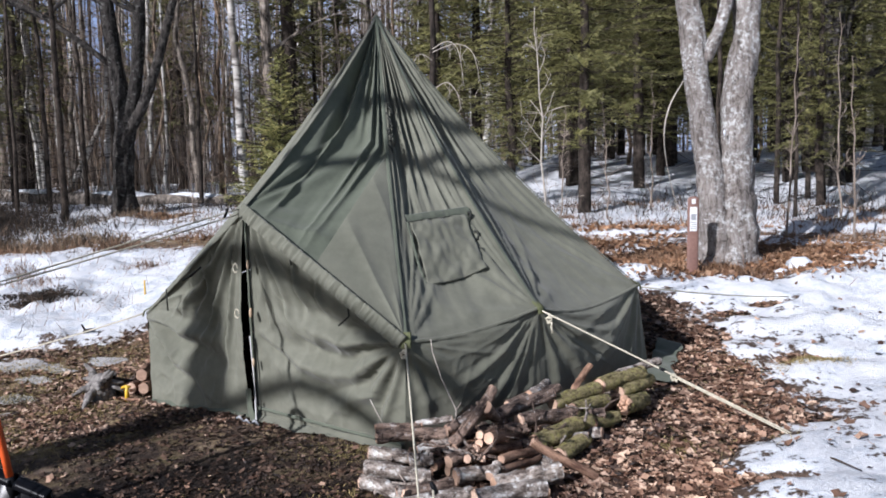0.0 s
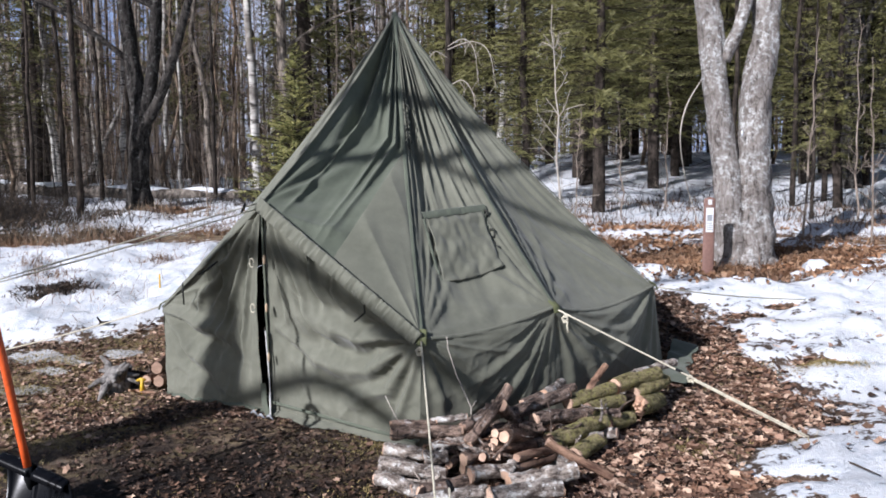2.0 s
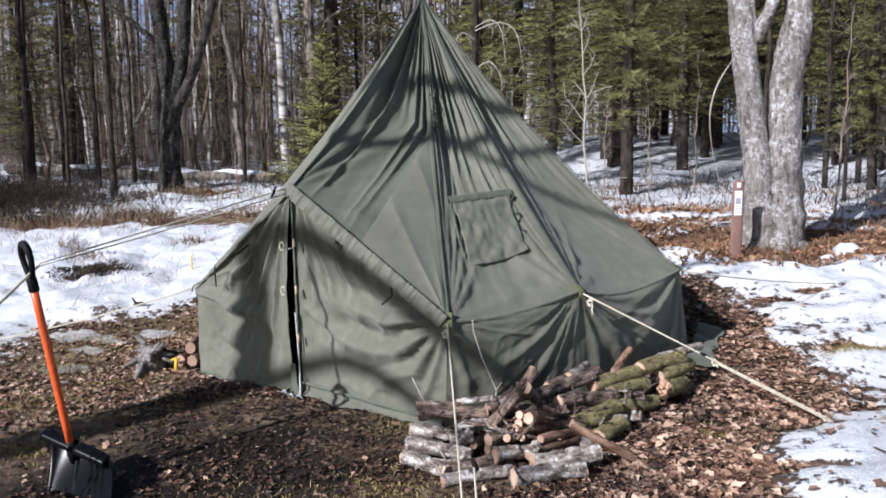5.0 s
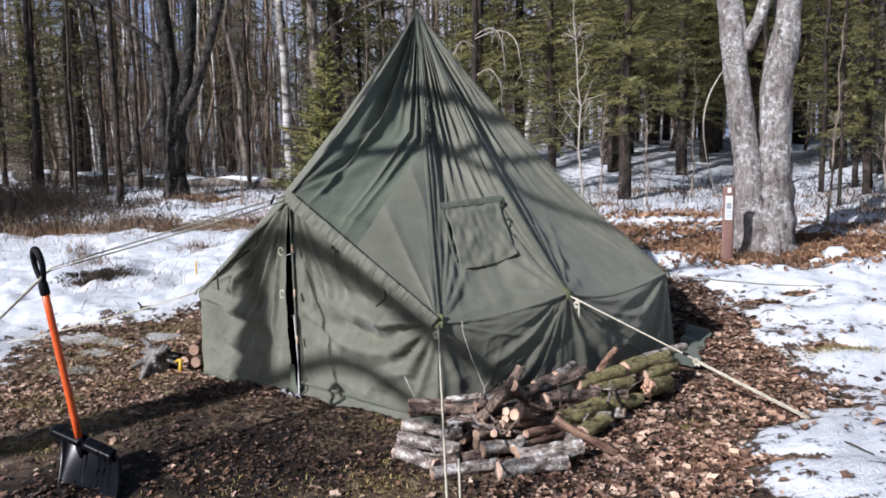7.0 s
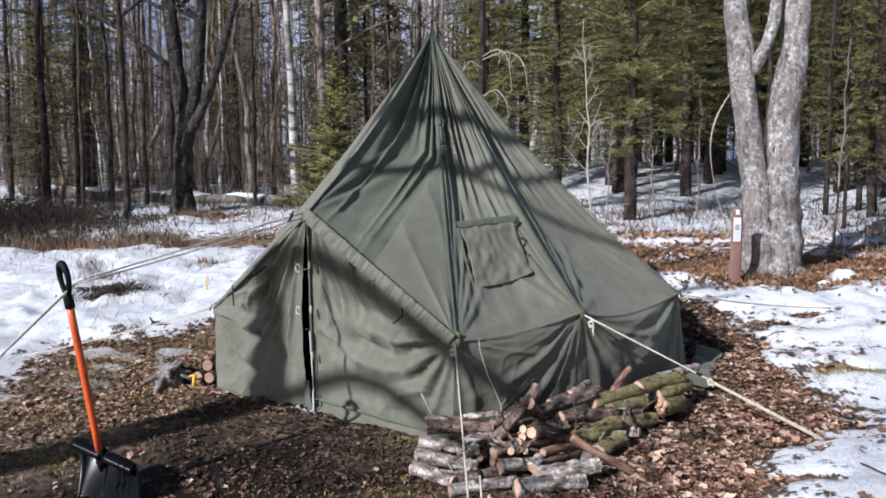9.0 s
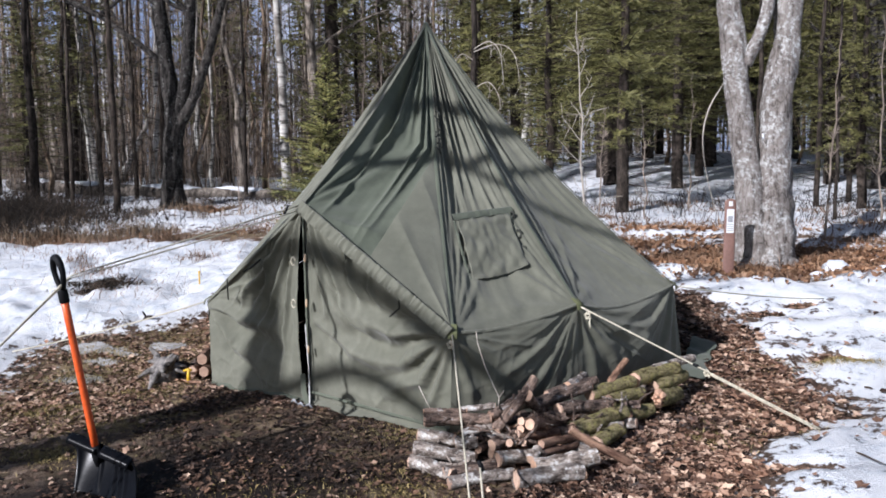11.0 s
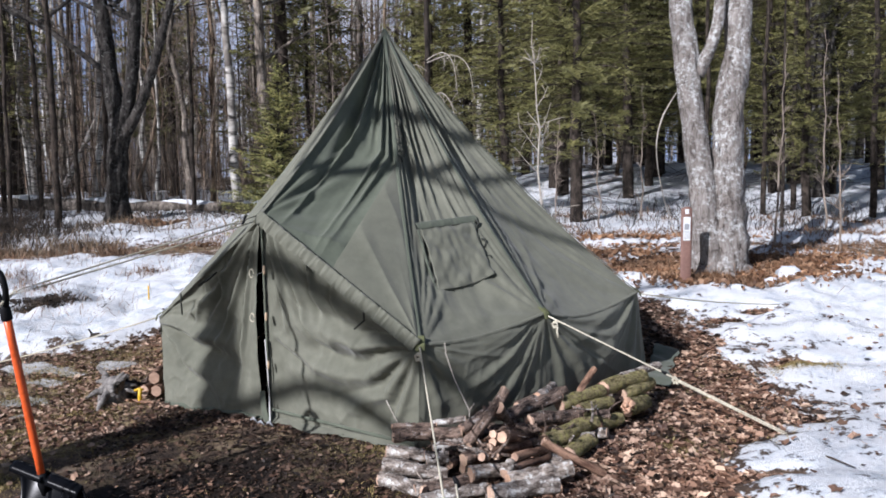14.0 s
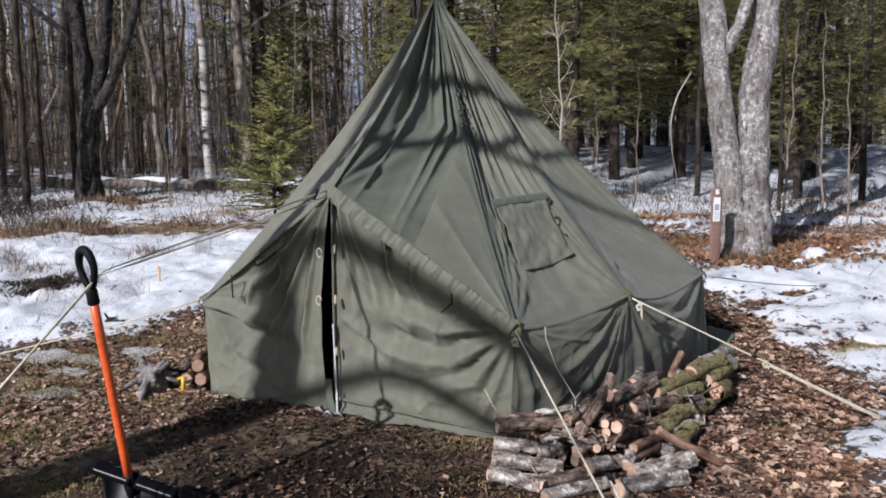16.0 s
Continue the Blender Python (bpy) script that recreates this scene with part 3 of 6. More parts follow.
FAR_FOLDS = [
    ([(0.0, 0.014), (0.12, 0.5), (0.14, 1.0)], 0.030, 0.040),
    ([(0.0, 0.022), (0.28, 0.5), (0.40, 1.0)], 0.034, 0.040),
    ([(0.0, 0.022), (0.42, 0.34), (0.66, 0.62)], 0.034, 0.040),
    ([(1.0, 0.014), (0.70, 0.26), (0.40, 0.30)], 0.030, 0.043),
    ([(1.0, 0.022), (0.86, 0.5), (0.70, 0.9)], 0.030, 0.040),
    ([(1.0, 0.022), (0.95, 0.5), (0.90, 1.0)], 0.022, 0.032),
]
part("door_leaf", wall_sheet(E1, DL, B1, ML, 2.7, 0.04, 0.020, nu=90, nv=110, fan=4.5, bow=-0.065, folds=LEFT_FOLDS), CANVAS, tent)
part("door_leaf", wall_sheet(DR, E2, MR, B2, 8.3, 0.03, 0.020, nu=110, nv=110, fan=4.5, swag=0.0, folds=RIGHT_FOLDS), CANVAS, tent)
part("wall_panel", wall_sheet(E2, E3, B2, B3, 5.9, -0.045, 0.026, HANG, 110, 80, 4.2, folds=[(p_, w_ * 1.25, h_ * 0.25) for p_, w_, h_ in NEAR_FOLDS], crumple=0.35), CANVAS, tent)
part("wall_panel", wall_sheet(E3, E4, B3, B4, 3.4, -0.045, 0.026, HANG + 0.03, 110, 80, 4.2, folds=[(p_, w_ * 1.25, h_ * 0.25) for p_, w_, h_ in FAR_FOLDS], crumple=0.35), CANVAS, tent)
part("wall_panel", wall_sheet(E4, E5, B4, B5, 1.8, 0.06, 0.04), CANVAS, tent)
part("wall_panel", wall_sheet(E5, E6, B5, B6, 6.6, 0.06), CANVAS, tent)
part("wall_panel", wall_sheet(E6, E1, B6, B1, 4.1, 0.06), CANVAS, tent)
cap = Buf()
cap.tube([PEAK + Vector((0, 0, z)) for z in (-0.10, -0.05, -0.01, 0.012, 0.022)], [0.062, 0.042, 0.026, 0.016, 0.004], 14, wob=0.15)
part("peak_cap", cap, CANVAS_DARK, tent)


# sewn ridge seams and hems
for key in ("E2", "E3", "E4", "DOOR"):
    d = ((PEAK + CORNER[key]) / 2 - Vector((MIDDLE.x, MIDDLE.y, 0.6))).normalized()
    part("seam", strip([ridge(key, i / 16) + d * 0.004 for i in range(17)], 0.026, d, 0.004, 0.003, 2.0, 60), CANVAS_DARK if key != "DOOR" else CANVAS, tent)
part("door_hem", strip([DOOR.lerp(E2, i / 12) + Vector((-0.014, -0.026, -0.004)) for i in range(13)], 0.08, (-0.48, -0.80, 0.36), 0.006, 0.016, 3.0, 200), CANVAS, tent, "puckered folded canvas hem above the door")
part("door_hem", strip([DOOR.lerp(E1, i / 12) + Vector((0.0, -0.004, -0.012)) for i in range(13)], 0.022, (-0.5, -0.85, 0.2), 0.003, 0.005, 5.0, 70), CANVAS, tent)
for a, b, h in ((E2, E3, HANG), (E3, E4, HANG + 0.03)):
    part("eave_seam", strip([eave(a, b, i / 16, h) + Vector((0.003, -0.004, 0.0)) for i in range(17)], 0.02, (0.5, -0.6, 0.4), 0.004, 0.005, 1.0, 50), CANVAS, tent)
# lower skirt seam across the door and the sod cloth
part("skirt_seam", strip([MR.lerp(B2, i / 12) + Vector((-0.012, -0.022, 0.10 - 0.05 * (i / 12))) for i in range(13)], 0.018, (-0.5, -0.85, 0.1), 0.004, 0.006, 1.0), CANVAS_DARK, tent)


def sod(a, b, out, seed, lift=0.012):
    def fn(u, v):
        p = a.lerp(b, u) + Vector((out[0], out[1], 0)) * (v * (0.8 + 0.4 * nz(u * 4, seed, 0)))
        p.z = height(p.x, p.y) + lift + (0.03 + 0.03 * nz(u * 6, seed, 2)) * (1 - v) + 0.012 * abs(nz(u * 9, v * 3, seed))
        return p

    return surf(fn, 36, 8)


part("sod_cloth", sod(B1 + Vector((0.02, 0.03, 0)), BM + Vector((0, 0.02, 0)), (-0.03, -0.05), 1.0), CANVAS_DARK, tent)
part("sod_cloth", sod(BM + Vector((0, 0.02, 0)), B2, (-0.04, -0.07), 2.0), CANVAS, tent)
part("sod_cloth", sod(Vector((1.24, 4.62, 0)), Vector((1.48, 5.35, 0)), (0.20, -0.04), 3.0, 0.03), CANVAS_DARK, tent, "loose grey-green canvas flap lying on the leaves")
# webbing tabs at the pulled-out corners
for e, d in ((E2, (0.1, -1, -0.2)), (E3, (0.7, -0.7, -0.1)), (E4, (0.9, -0.2, 0.0)), (E1, (-0.9, -0.3, 0))):
    d = Vector(d).normalized()
    b = strip([e - d * 0.035 + Vector((0, 0, 0.03)), e + d * 0.012 + Vector((0, 0, 0.004)), e + d * 0.022 + Vector((0, 0, -0.03))], 0.055, d + Vector((0, 0, 0.6)), 0.005, 0, 0, 8)
    part("corner_tab", b, WEB, tent, "faded yellow-green webbing tab")
# zip, toggles and loops on the door
zpts = []
for i in range(15):
    t = 0.10 + 0.84 * i / 14
    p = DR.lerp(MR, t) + Vector((-0.012, -0.03, 0)) + gap * (0.012 + 0.008 * math.sin(t * 9))
    zpts.append(p)
part("zip", strip(zpts[8:], 0.010, (-0.5, -0.86, 0), 0.003, 0.002), METAL, tent, "pale metal zip along the door edge")
part("door_edge", strip([DR.lerp(MR, 0.02 + 0.09 * i) + Vector((-0.004, -0.012, 0)) for i in range(11)], 0.016, (-0.5, -0.86, 0), 0.004, 0.003), CANVAS_DARK, tent)
for t in (0.25, 0.47, 0.70):
    p = DR.lerp(MR, t) + gap * 0.035 + Vector((-0.02, -0.04, 0))
    b = Buf()
    b.tube([p + Vector((0, 0, z)) for z in (-0.026, -0.02, 0, 0.02, 0.026)], [0.003, 0.007, 0.0085, 0.007, 0.003], 8)
    part("toggle", b, TOGGLE, tent, "pale wooden toggle")
for t, s in ((0.27, -1), (0.48, -1)):
    p = DL.lerp(ML, t) - gap * 0.035 + Vector((-0.02, -0.04, 0))
    ring = [p + gap * (0.018 * math.cos(k * 0.7)) + Vector((0, 0, 0.026 * math.sin(k * 0.7))) for k in range(9)]
    dangling(ring, 0.004, ROPE, "cord_loop", tent, "pale cord loop")
for k, (dx, dz) in enumerate(((0.0, 0), (0.07, 0.005), (-0.06, 0.01))):
    p = BM + gap * dx + Vector((-0.05, -0.09, 0.03 + dz))
    b = Buf()
    b.tube([p, p + Vector((0.02, -0.015, 0.015)), p + Vector((0.045, -0.02, -0.01))], [0.006, 0.008, 0.004], 8)
    part("toggle", b, GREYTXT, tent)
part("door_strap", strip([BM + Vector((-0.03, -0.04, 0.21)), BM + Vector((-0.02, -0.055, 0.1)), BM + Vector((0.0, -0.06, 0.02))], 0.05, (-0.5, -0.86, 0), 0.004), CANVAS_DARK, tent)
zl = [BM + gap * 0.06 + Vector((-0.03, -0.055, 0.16 - 0.05 * i)) for i in range(4)]
part("zip", strip(zl, 0.012, (-0.5, -0.86, 0), 0.003), METAL, tent)
# tie tapes
n2 = outward(PEAK, DOOR, E2)
for t, ln, bend in ((0.30, 0.13, 0.01), (0.66, 0.19, -0.05)):
    p = DOOR.lerp(E2, t) + n2 * 0.03
    dangling([p, p + Vector((0.004, -0.012, -ln * 0.4)), p + Vector((0.006, -0.012, -ln * 0.75)), p + Vector((bend, -0.012, -ln))], 0.006, STRAP, "tie_tape", tent, "dark hanging tie tape")
p = E1.lerp(DOOR, 0.31) + Vector((-0.03, -0.05, -0.03))
dangling([p, p + Vector((0.0, 0, -0.06)), p + Vector((0.004, 0, -0.14))], 0.006, STRAP, "tie_tape", tent)
p = E1.lerp(DOOR, 0.62) + Vector((0.0, -0.05, -0.09))
dangling([p, p + Vector((-0.05, -0.03, -0.045)), p + Vector((-0.10, -0.05, -0.075))], 0.008, STRAP, "tie_tape", tent)

# window flap on the gore between two ridges
WTL, WTR, WBR, WBL = Vector((-0.238, 4.150, 1.225)), Vector((0.07, 4.395, 1.255)), Vector((0.186, 4.165, 0.907)), Vector((-0.125, 3.92, 0.872))
nw = outward(WTL, WTR, WBR)


def flap(u, v):
    p = (WTL * (1 - u) + WTR * u) * (1 - v) + (WBL * (1 - u) + WBR * u) * v
    d = 0.040 + 0.012 * math.sin(v * math.pi) + 0.016 * nz(u * 4, v * 4, 2) + 0.010 * nz(u * 9 + v * 3, v * 6 - u * 4, 5) + 0.016 * v * v * abs(math.sin(u * 5)) + 0.035 * (u * v) ** 4
    p += nw * d
    p.z -= 0.012 * v * math.sin(u * math.pi * 1.3)
    return p


window = part("window_flap", surf(flap, 40, 44), CANVAS, tent, "square canvas window flap tied down over the opening")
sol = window.modifiers.new("thick", "SOLIDIFY")
sol.thickness = 0.004
rw = (WTR - WTL).normalized()
hd = (WTL - WBL).normalized()
part("window_header", strip([WTL - rw * 0.03 + nw * 0.044 + hd * 0.02, WTL.lerp(WTR, 0.5) + nw * 0.044 + hd * 0.022, WTR + rw * 0.04 + nw * 0.044 + hd * 0.02], 0.05, nw, 0.004, 0.006), CANVAS_DARK, window, "darker sewn strip across the top of the flap")
part("window_tape", strip([WTR + rw * 0.015 + nw * 0.035, WTR.lerp(WBR, 0.5) + rw * 0.012 + nw * 0.035, WBR + rw * 0.02 + nw * 0.035], 0.022, nw, 0.006, 0.01, 2.0), CANVAS_DARK, window)
part("window_tape", strip([WTL - rw * 0.02 + nw * 0.03, WTL.lerp(WBL, 0.55) - rw * 0.02 + nw * 0.03, WBL - rw * 0.01 + nw * 0.03], 0.018, nw, 0.005, 0.008, 4.0), CANVAS_DARK, window)
for q, s in ((WTR, 0.7), (WTR.lerp(WBR, 0.33), 1), (WTR.lerp(WBR, 0.62), 1), (WBR, 1.4)):
    p = q + nw * 0.055 + rw * 0.015
    dangling([p, p + rw * 0.02 * s - hd * 0.012 + nw * 0.01, p + rw * 0.028 * s - hd * 0.04 * s, p + rw * 0.006 - hd * 0.06 * s], 0.0085, STRAP, "tie", window)
# bunched vent cords under the peak on the second ridge
for k in range(9):
    t = 0.30 + 0.018 * k
    p = ridge("E2", t) + outward(PEAK, E2, E3) * 0.015 + Vector((0.02 + 0.012 * math.sin(k * 2.1), -0.01, 0))
    dangling([p, p + Vector((0.02, -0.012, -0.02)), p + Vector((0.008 + 0.02 * math.sin(k), -0.01, -0.05))], 0.007, STRAP, "tie", tent)


# ---- guy ropes ----
def rope(pts, r, label, sag=0.0, thing="guy_rope"):
    b = Buf()
    path = []
    pts = [Vector(p) for p in pts]
    for a, c in zip(pts, pts[1:]):
        for i in range(10):
            t = i / 10
            p = a.lerp(c, t)
            p.z -= sag * 4 * t * (1 - t)
            path.append(p)
    path.append(pts[-1])
    b.tube(path, [r] * len(path), 7)
    ob = part(thing, b, ROPE)
    return tagged(ob, label, "rope", "guy ropes of the tent")


def knot(ob, p, s=1.0, tail=0.09):
    b = Buf()
    p = Vector(p)
    pts = [p + Vector((0.014 * s * math.cos(k * 1.5), 0.006 * math.sin(k * 2.3), 0.013 * s * math.sin(k * 1.5) - 0.002 * k)) for k in range(9)]
    pts += [p + Vector((0.01, -0.01, -tail * 0.5)), p + Vector((0.016, -0.008, -tail))]
    b.tube(pts, [0.0055 * s] * len(pts), 6)
    return part("knot", b, ROPE, ob)


r = rope([E2 + Vector((0.0, -0.02, -0.01)), (0.115, 1.51, 0.045)], 0.0045, "pale nylon guy rope tied to a tent corner tab")
knot(r, E2 + Vector((-0.008, -0.05, -0.05)), 1.1, 0.03)
rope([(0.03, 2.42, 0.335), (0.145, 1.52, 0.045)], 0.0045, "pale nylon guy rope doubled back from its slider")
b = Buf()
sl = Vector((0.035, 2.40, 0.335))
b.tube([sl + Vector((-0.01, 0, 0.018)), sl, sl + Vector((0.012, -0.01, -0.02))], [0.008, 0.011, 0.008], 8)
part("slider", b, BLACK, r, "black plastic rope slider")
r = rope([E3 + Vector((0.01, -0.01, -0.01)), (1.86, 3.68, 0.085)], 0.005, "pale nylon guy rope pegged out beside the firewood", 0.0)
knot(r, E3 + Vector((0.06, -0.03, -0.055)), 1.2, 0.085)
rope([E3.lerp(Vector((1.86, 3.68, 0.085)), 0.55) + Vector((0.0, 0, -0.012)), (1.84, 3.67, 0.085)], 0.004, "pale nylon guy rope doubled back along the first")
b = Buf()
sl = E3.lerp(Vector((1.86, 3.68, 0.085)), 0.5)
b.tube([sl + Vector((-0.025, 0, 0.012)), sl, sl + Vector((0.022, 0, -0.014))], [0.007, 0.010, 0.007], 8)
part("slider", b, BLACK, r, "black rope slider")
knot(r, sl + Vector((0.05, -0.01, -0.03)), 1.0, 0.035)
rope([E4 + Vector((0.02, 0.0, -0.01)), (2.75, 6.2, 0.46)], 0.005, "pale guy rope running out over the snow", 0.02)
rope([E1 + Vector((-0.02, 0.0, -0.01)), (-3.75, 4.75, 0.22)], 0.005, "pale guy rope staked beside the snow bank", 0.02)
GRIP = Vector((-1.85, 2.59, 1.06))
r = rope([DOOR + Vector((-0.01, -0.01, 0.0)), GRIP + Vector((0.03, 0.01, 0.012)), (-2.37, 1.41, 0.03)], 0.004, "pale door rope running through the shovel grip to the ground")
b = Buf()
sl = DOOR.lerp(GRIP, 0.09)
b.tube([sl + Vector((0.012, 0, 0.03)), sl, sl + Vector((-0.015, 0, -0.03))], [0.006, 0.008, 0.006], 8)
part("slider", b, BLACK, r, "black rope slider")
rope([DOOR + Vector((-0.015, -0.01, -0.03)), GRIP + Vector((0.025, 0.01, 0.0)), (-2.42, 1.44, 0.03)], 0.004, "second pale strand of the door rope", 0.006)


# ---- snow shovel ----
def shovel():
    ob = empty("snow_shovel", "black snow shovel with orange shaft propped upright as rope prop", "shovel")
    s0, s1 = Vector((-1.785, 2.675, 0.235)), Vector((-1.853, 2.59, 0.985))
    b = Buf()
    b.tube([s0.lerp(s1, i / 6) for i in range(7)], [0.0165] * 7, 14)
    part("shaft", b, ORANGE, ob, "bright orange painted shaft")
    d = (s1 - s0).normalized()
    side = Vector((0.80, -0.55, 0.0)).normalized()
    b = Buf()
    b.tube([s1 - d * 0.035, s1 - d * 0.03, s1 + d * 0.02, s1 + d * 0.035], [0.019, 0.022, 0.021, 0.014], 14)
    c = s1 + d * 0.10
    loop = []
    for k in range(25):
        a = -math.pi / 2 + 2 * math.pi * k / 24
        w = 0.047 * (0.62 + 0.38 * min(1, (1 + math.sin(a)) * 0.9))
        loop.append(c + side * (w * math.cos(a)) + d * (0.074 * math.sin(a)))
    b.tube(loop, [0.0125 + 0.004 * max(0, math.sin(-math.pi / 2 + 2 * math.pi * k / 24)) for k in range(25)], 10)
    part("grip", b, BLACK, ob, "black plastic D-shaped grip")
    TL, TR, BL, BR = Vector((-1.935, 2.68, 0.285)), Vector((-1.60, 2.60, 0.200)), Vector((-1.865, 2.60, 0.055)), Vector((-1.46, 2.40, 0.045))
    back = Vector((0.25, 0.9, 0.2)).normalized()

    shelf = back * 0.045 + Vector((0, 0, 0.012))

    def fn(u, v):
        p = (TL * (1 - u) + TR * u) * (1 - v) + (BL * (1 - u) + BR * u) * v
        c_ = math.sin(math.pi * u)
        p += shelf * (1 - v) ** 2 + back * (0.075 * c_ ** 0.4 * min(1, v * 3 + 0.1) * (1 - 0.35 * v) + 0.03 * math.sin(math.pi * v))
        rib = sum(math.exp(-(((u - k) / 0.02) ** 2)) for k in (0.30, 0.52, 0.62, 0.72))
        p -= back * (0.017 * rib * max(0.0, math.sin(math.pi * min(1, v * 1.05))) ** 0.6)
        return p

    blade = part("blade", surf(fn, 70, 30), BLADE, ob, "black plastic scoop with raised ribs")
    m = blade.modifiers.new("thick", "SOLIDIFY")
    m.thickness = 0.006
    for u0, u1 in ((-0.02, 0.47), (0.53, 1.02)):
        ledge = part("ledge", surf(lambda u, v: TL.lerp(TR, u0 + (u1 - u0) * u) + shelf * v + Vector((0, 0, 0.003 * math.sin(math.pi * v) - (0.016 if v < 0.01 else 0))), 12, 6), BLADE, blade)
        m = ledge.modifiers.new("thick", "SOLIDIFY")
        m.thickness = 0.005
    b = Buf()
    b.tube([s0 + d * 0.03, s0 - d * 0.02, s0 - d * 0.07], [0.020, 0.024, 0.016], 12)
    part("socket", b, BLACK, blade)


shovel()


# ---- trail marker ----
def marker():
    ob = empty("marker_post", "flat brown plastic trail marker post with white stickers", "sign post")
    x, y, z0, z1 = 2.155, 7.0, 0.46, 1.315

    def fn(u, v):
        a = (u - 0.5) * 1.0
        zz = z0 + (z1 - z0) * v - (0.02 * abs(2 * u - 1) ** 2 if v == 1 else 0)
        return Vector((x + 0.049 * math.sin(a * 2) / 0.84 + 0.012 * v, y + 0.02 * (1 - math.cos(a * 2)), zz))

    pst = part("post", surf(fn, 10, 30), BROWN, ob)
    m = pst.modifiers.new("thick", "SOLIDIFY")
    m.thickness = 0.012
    m.offset = 1

    def plate(name, h0, h1, w, material, off):
        def f2(u, v):
            zz = h0 + (h1 - h0) * v
            return Vector((x + 0.012 * (zz - z0) / (z1 - z0) + (u - 0.5) * w, y - off, zz))

        return part(name, surf(f2, 4, 4), material, ob)

    plate("sticker", 0.985, 1.215, 0.068, WHITE, 0.016)
    plate("sticker", 1.245, 1.292, 0.036, WHITE, 0.016)
    plate("printed_bar", 1.09, 1.15, 0.046, GREYTXT, 0.0185)
    for k in range(4):
        plate("printed_bar", 1.005 + 0.02 * k, 1.012 + 0.02 * k, 0.05, GREYTXT, 0.0185)


marker()


SNOWLUMP = rough_mat("packed_snow", (0.52, 0.56, 0.62), (0.70, 0.72, 0.74), 9, 0.8, 0.8, 0.02, (1, 1, 1), 40)


def crooked(pts, extra):
    """Smooths a few guide points into a path."""
    out = []
    pts = [Vector(p) for p in pts]
    for i in range(len(pts) - 1):
        p0, p1, p2, p3 = pts[max(i - 1, 0)], pts[i], pts[i + 1], pts[min(i + 2, len(pts) - 1)]
        for k in range(extra):
            t = k / extra
            out.append(0.5 * (2 * p1 + (p2 - p0) * t + (2 * p0 - 5 * p1 + 4 * p2 - p3) * t * t + (3 * p1 - p0 - 3 * p2 + p3) * t ** 3))
    out.append(pts[-1])
    return out


def radii(path, rs_):
    n = len(path) - 1
    return [float(np.interp(i / n, np.linspace(0, 1, len(rs_)), rs_)) for i in range(n + 1)]


# ---- firewood ----
def firewood_log(a, b, r, kind, group="firewood beside the tent", floor=True, ragged=False):
    a, b = Vector(a), Vector(b)
    if floor:
        for p in (a, b):
            p.z = max(p.z, height(p.x, p.y) + r * 0.9)
    label = {"lichen": "grey lichen-covered firewood log in the pile", "bark": "rough dark-barked firewood log in the pile", "brown": "thin reddish-brown cut branch in the pile", "moss": "moss-green barked firewood log in the pile"}[kind]
    mid = (a + b) / 2
    L = (b - a).length
    rot = (b - a).to_track_quat("Z", "Y").to_matrix().to_4x4()
    ob = new("firewood_log")
    ob.matrix_world = Matrix.Translation(mid) @ rot
    tagged(ob, label, "log", group)
    n = 16
    r *= 0.93
    bend = random.uniform(-0.055, 0.055) * L
    kink = random.uniform(-0.014, 0.014) * L
    buf = Buf()
    pts = [Vector((bend * (1 - (2 * i / n - 1) ** 2), kink * math.sin(2 * math.pi * i / n) + 0.006 * nz(i * 0.7, a.x * 9, 0), (i / n - 0.5) * L)) for i in range(n + 1)]
    rad = [r * (1 + 0.12 * nz(i * 0.55, a.x * 31, b.z * 7) + 0.07 * nz(i * 1.9, a.x * 17, b.z * 5)) * (1.06 - 0.12 * i / n) for i in range(n + 1)]
    buf.tube(pts, rad, 16, cap=False, wob=0.15 if kind == "moss" else (0.11 if kind == "lichen" else 0.18))
    part("bark", buf, BARK[kind], ob)
    for k, i in ((0, 0), (1, n)):
        c = Buf()
        z = pts[i] + Vector((0, 0, (-0.003 if k == 0 else 0.003)))
        if ragged and k == 0:
            for j in range(14):
                q = z + Vector((random.gauss(0, 0.4), random.gauss(0, 0.4), 0)) * r
                e = Vector((random.gauss(0, 0.012), random.gauss(0, 0.012), -random.uniform(0.01, 0.05)))
                c.tube([q + Vector((0, 0, 0.02)), q, q + e], [r * 0.5, r * 0.45, r * 0.12], 6, wob=0.6)
            part("split_end", c, CUT, ob, "ragged pale split end", smooth=False)
            continue
        c.tube([z + Vector((0, 0, 0.012 if k == 0 else -0.012)), z], [rad[i] * 0.93, rad[i] * 0.88], 14, wob=0.2)
        part("cut_end", c, CUT, ob, "pale sawn end", smooth=False)
    if kind in ("bark", "lichen", "brown") and random.random() < 0.45:
        t = random.randint(2, n - 2)
        d = Vector((math.cos(t * 2.0), math.sin(t * 2.0), 0.5)).normalized()
        c = Buf()
        c.tube([pts[t] + d * r * 0.7, pts[t] + d * r * 1.5], [r * 0.35, r * 0.28], 8)
        part("branch_stub", c, BARK[kind], ob)
    return ob


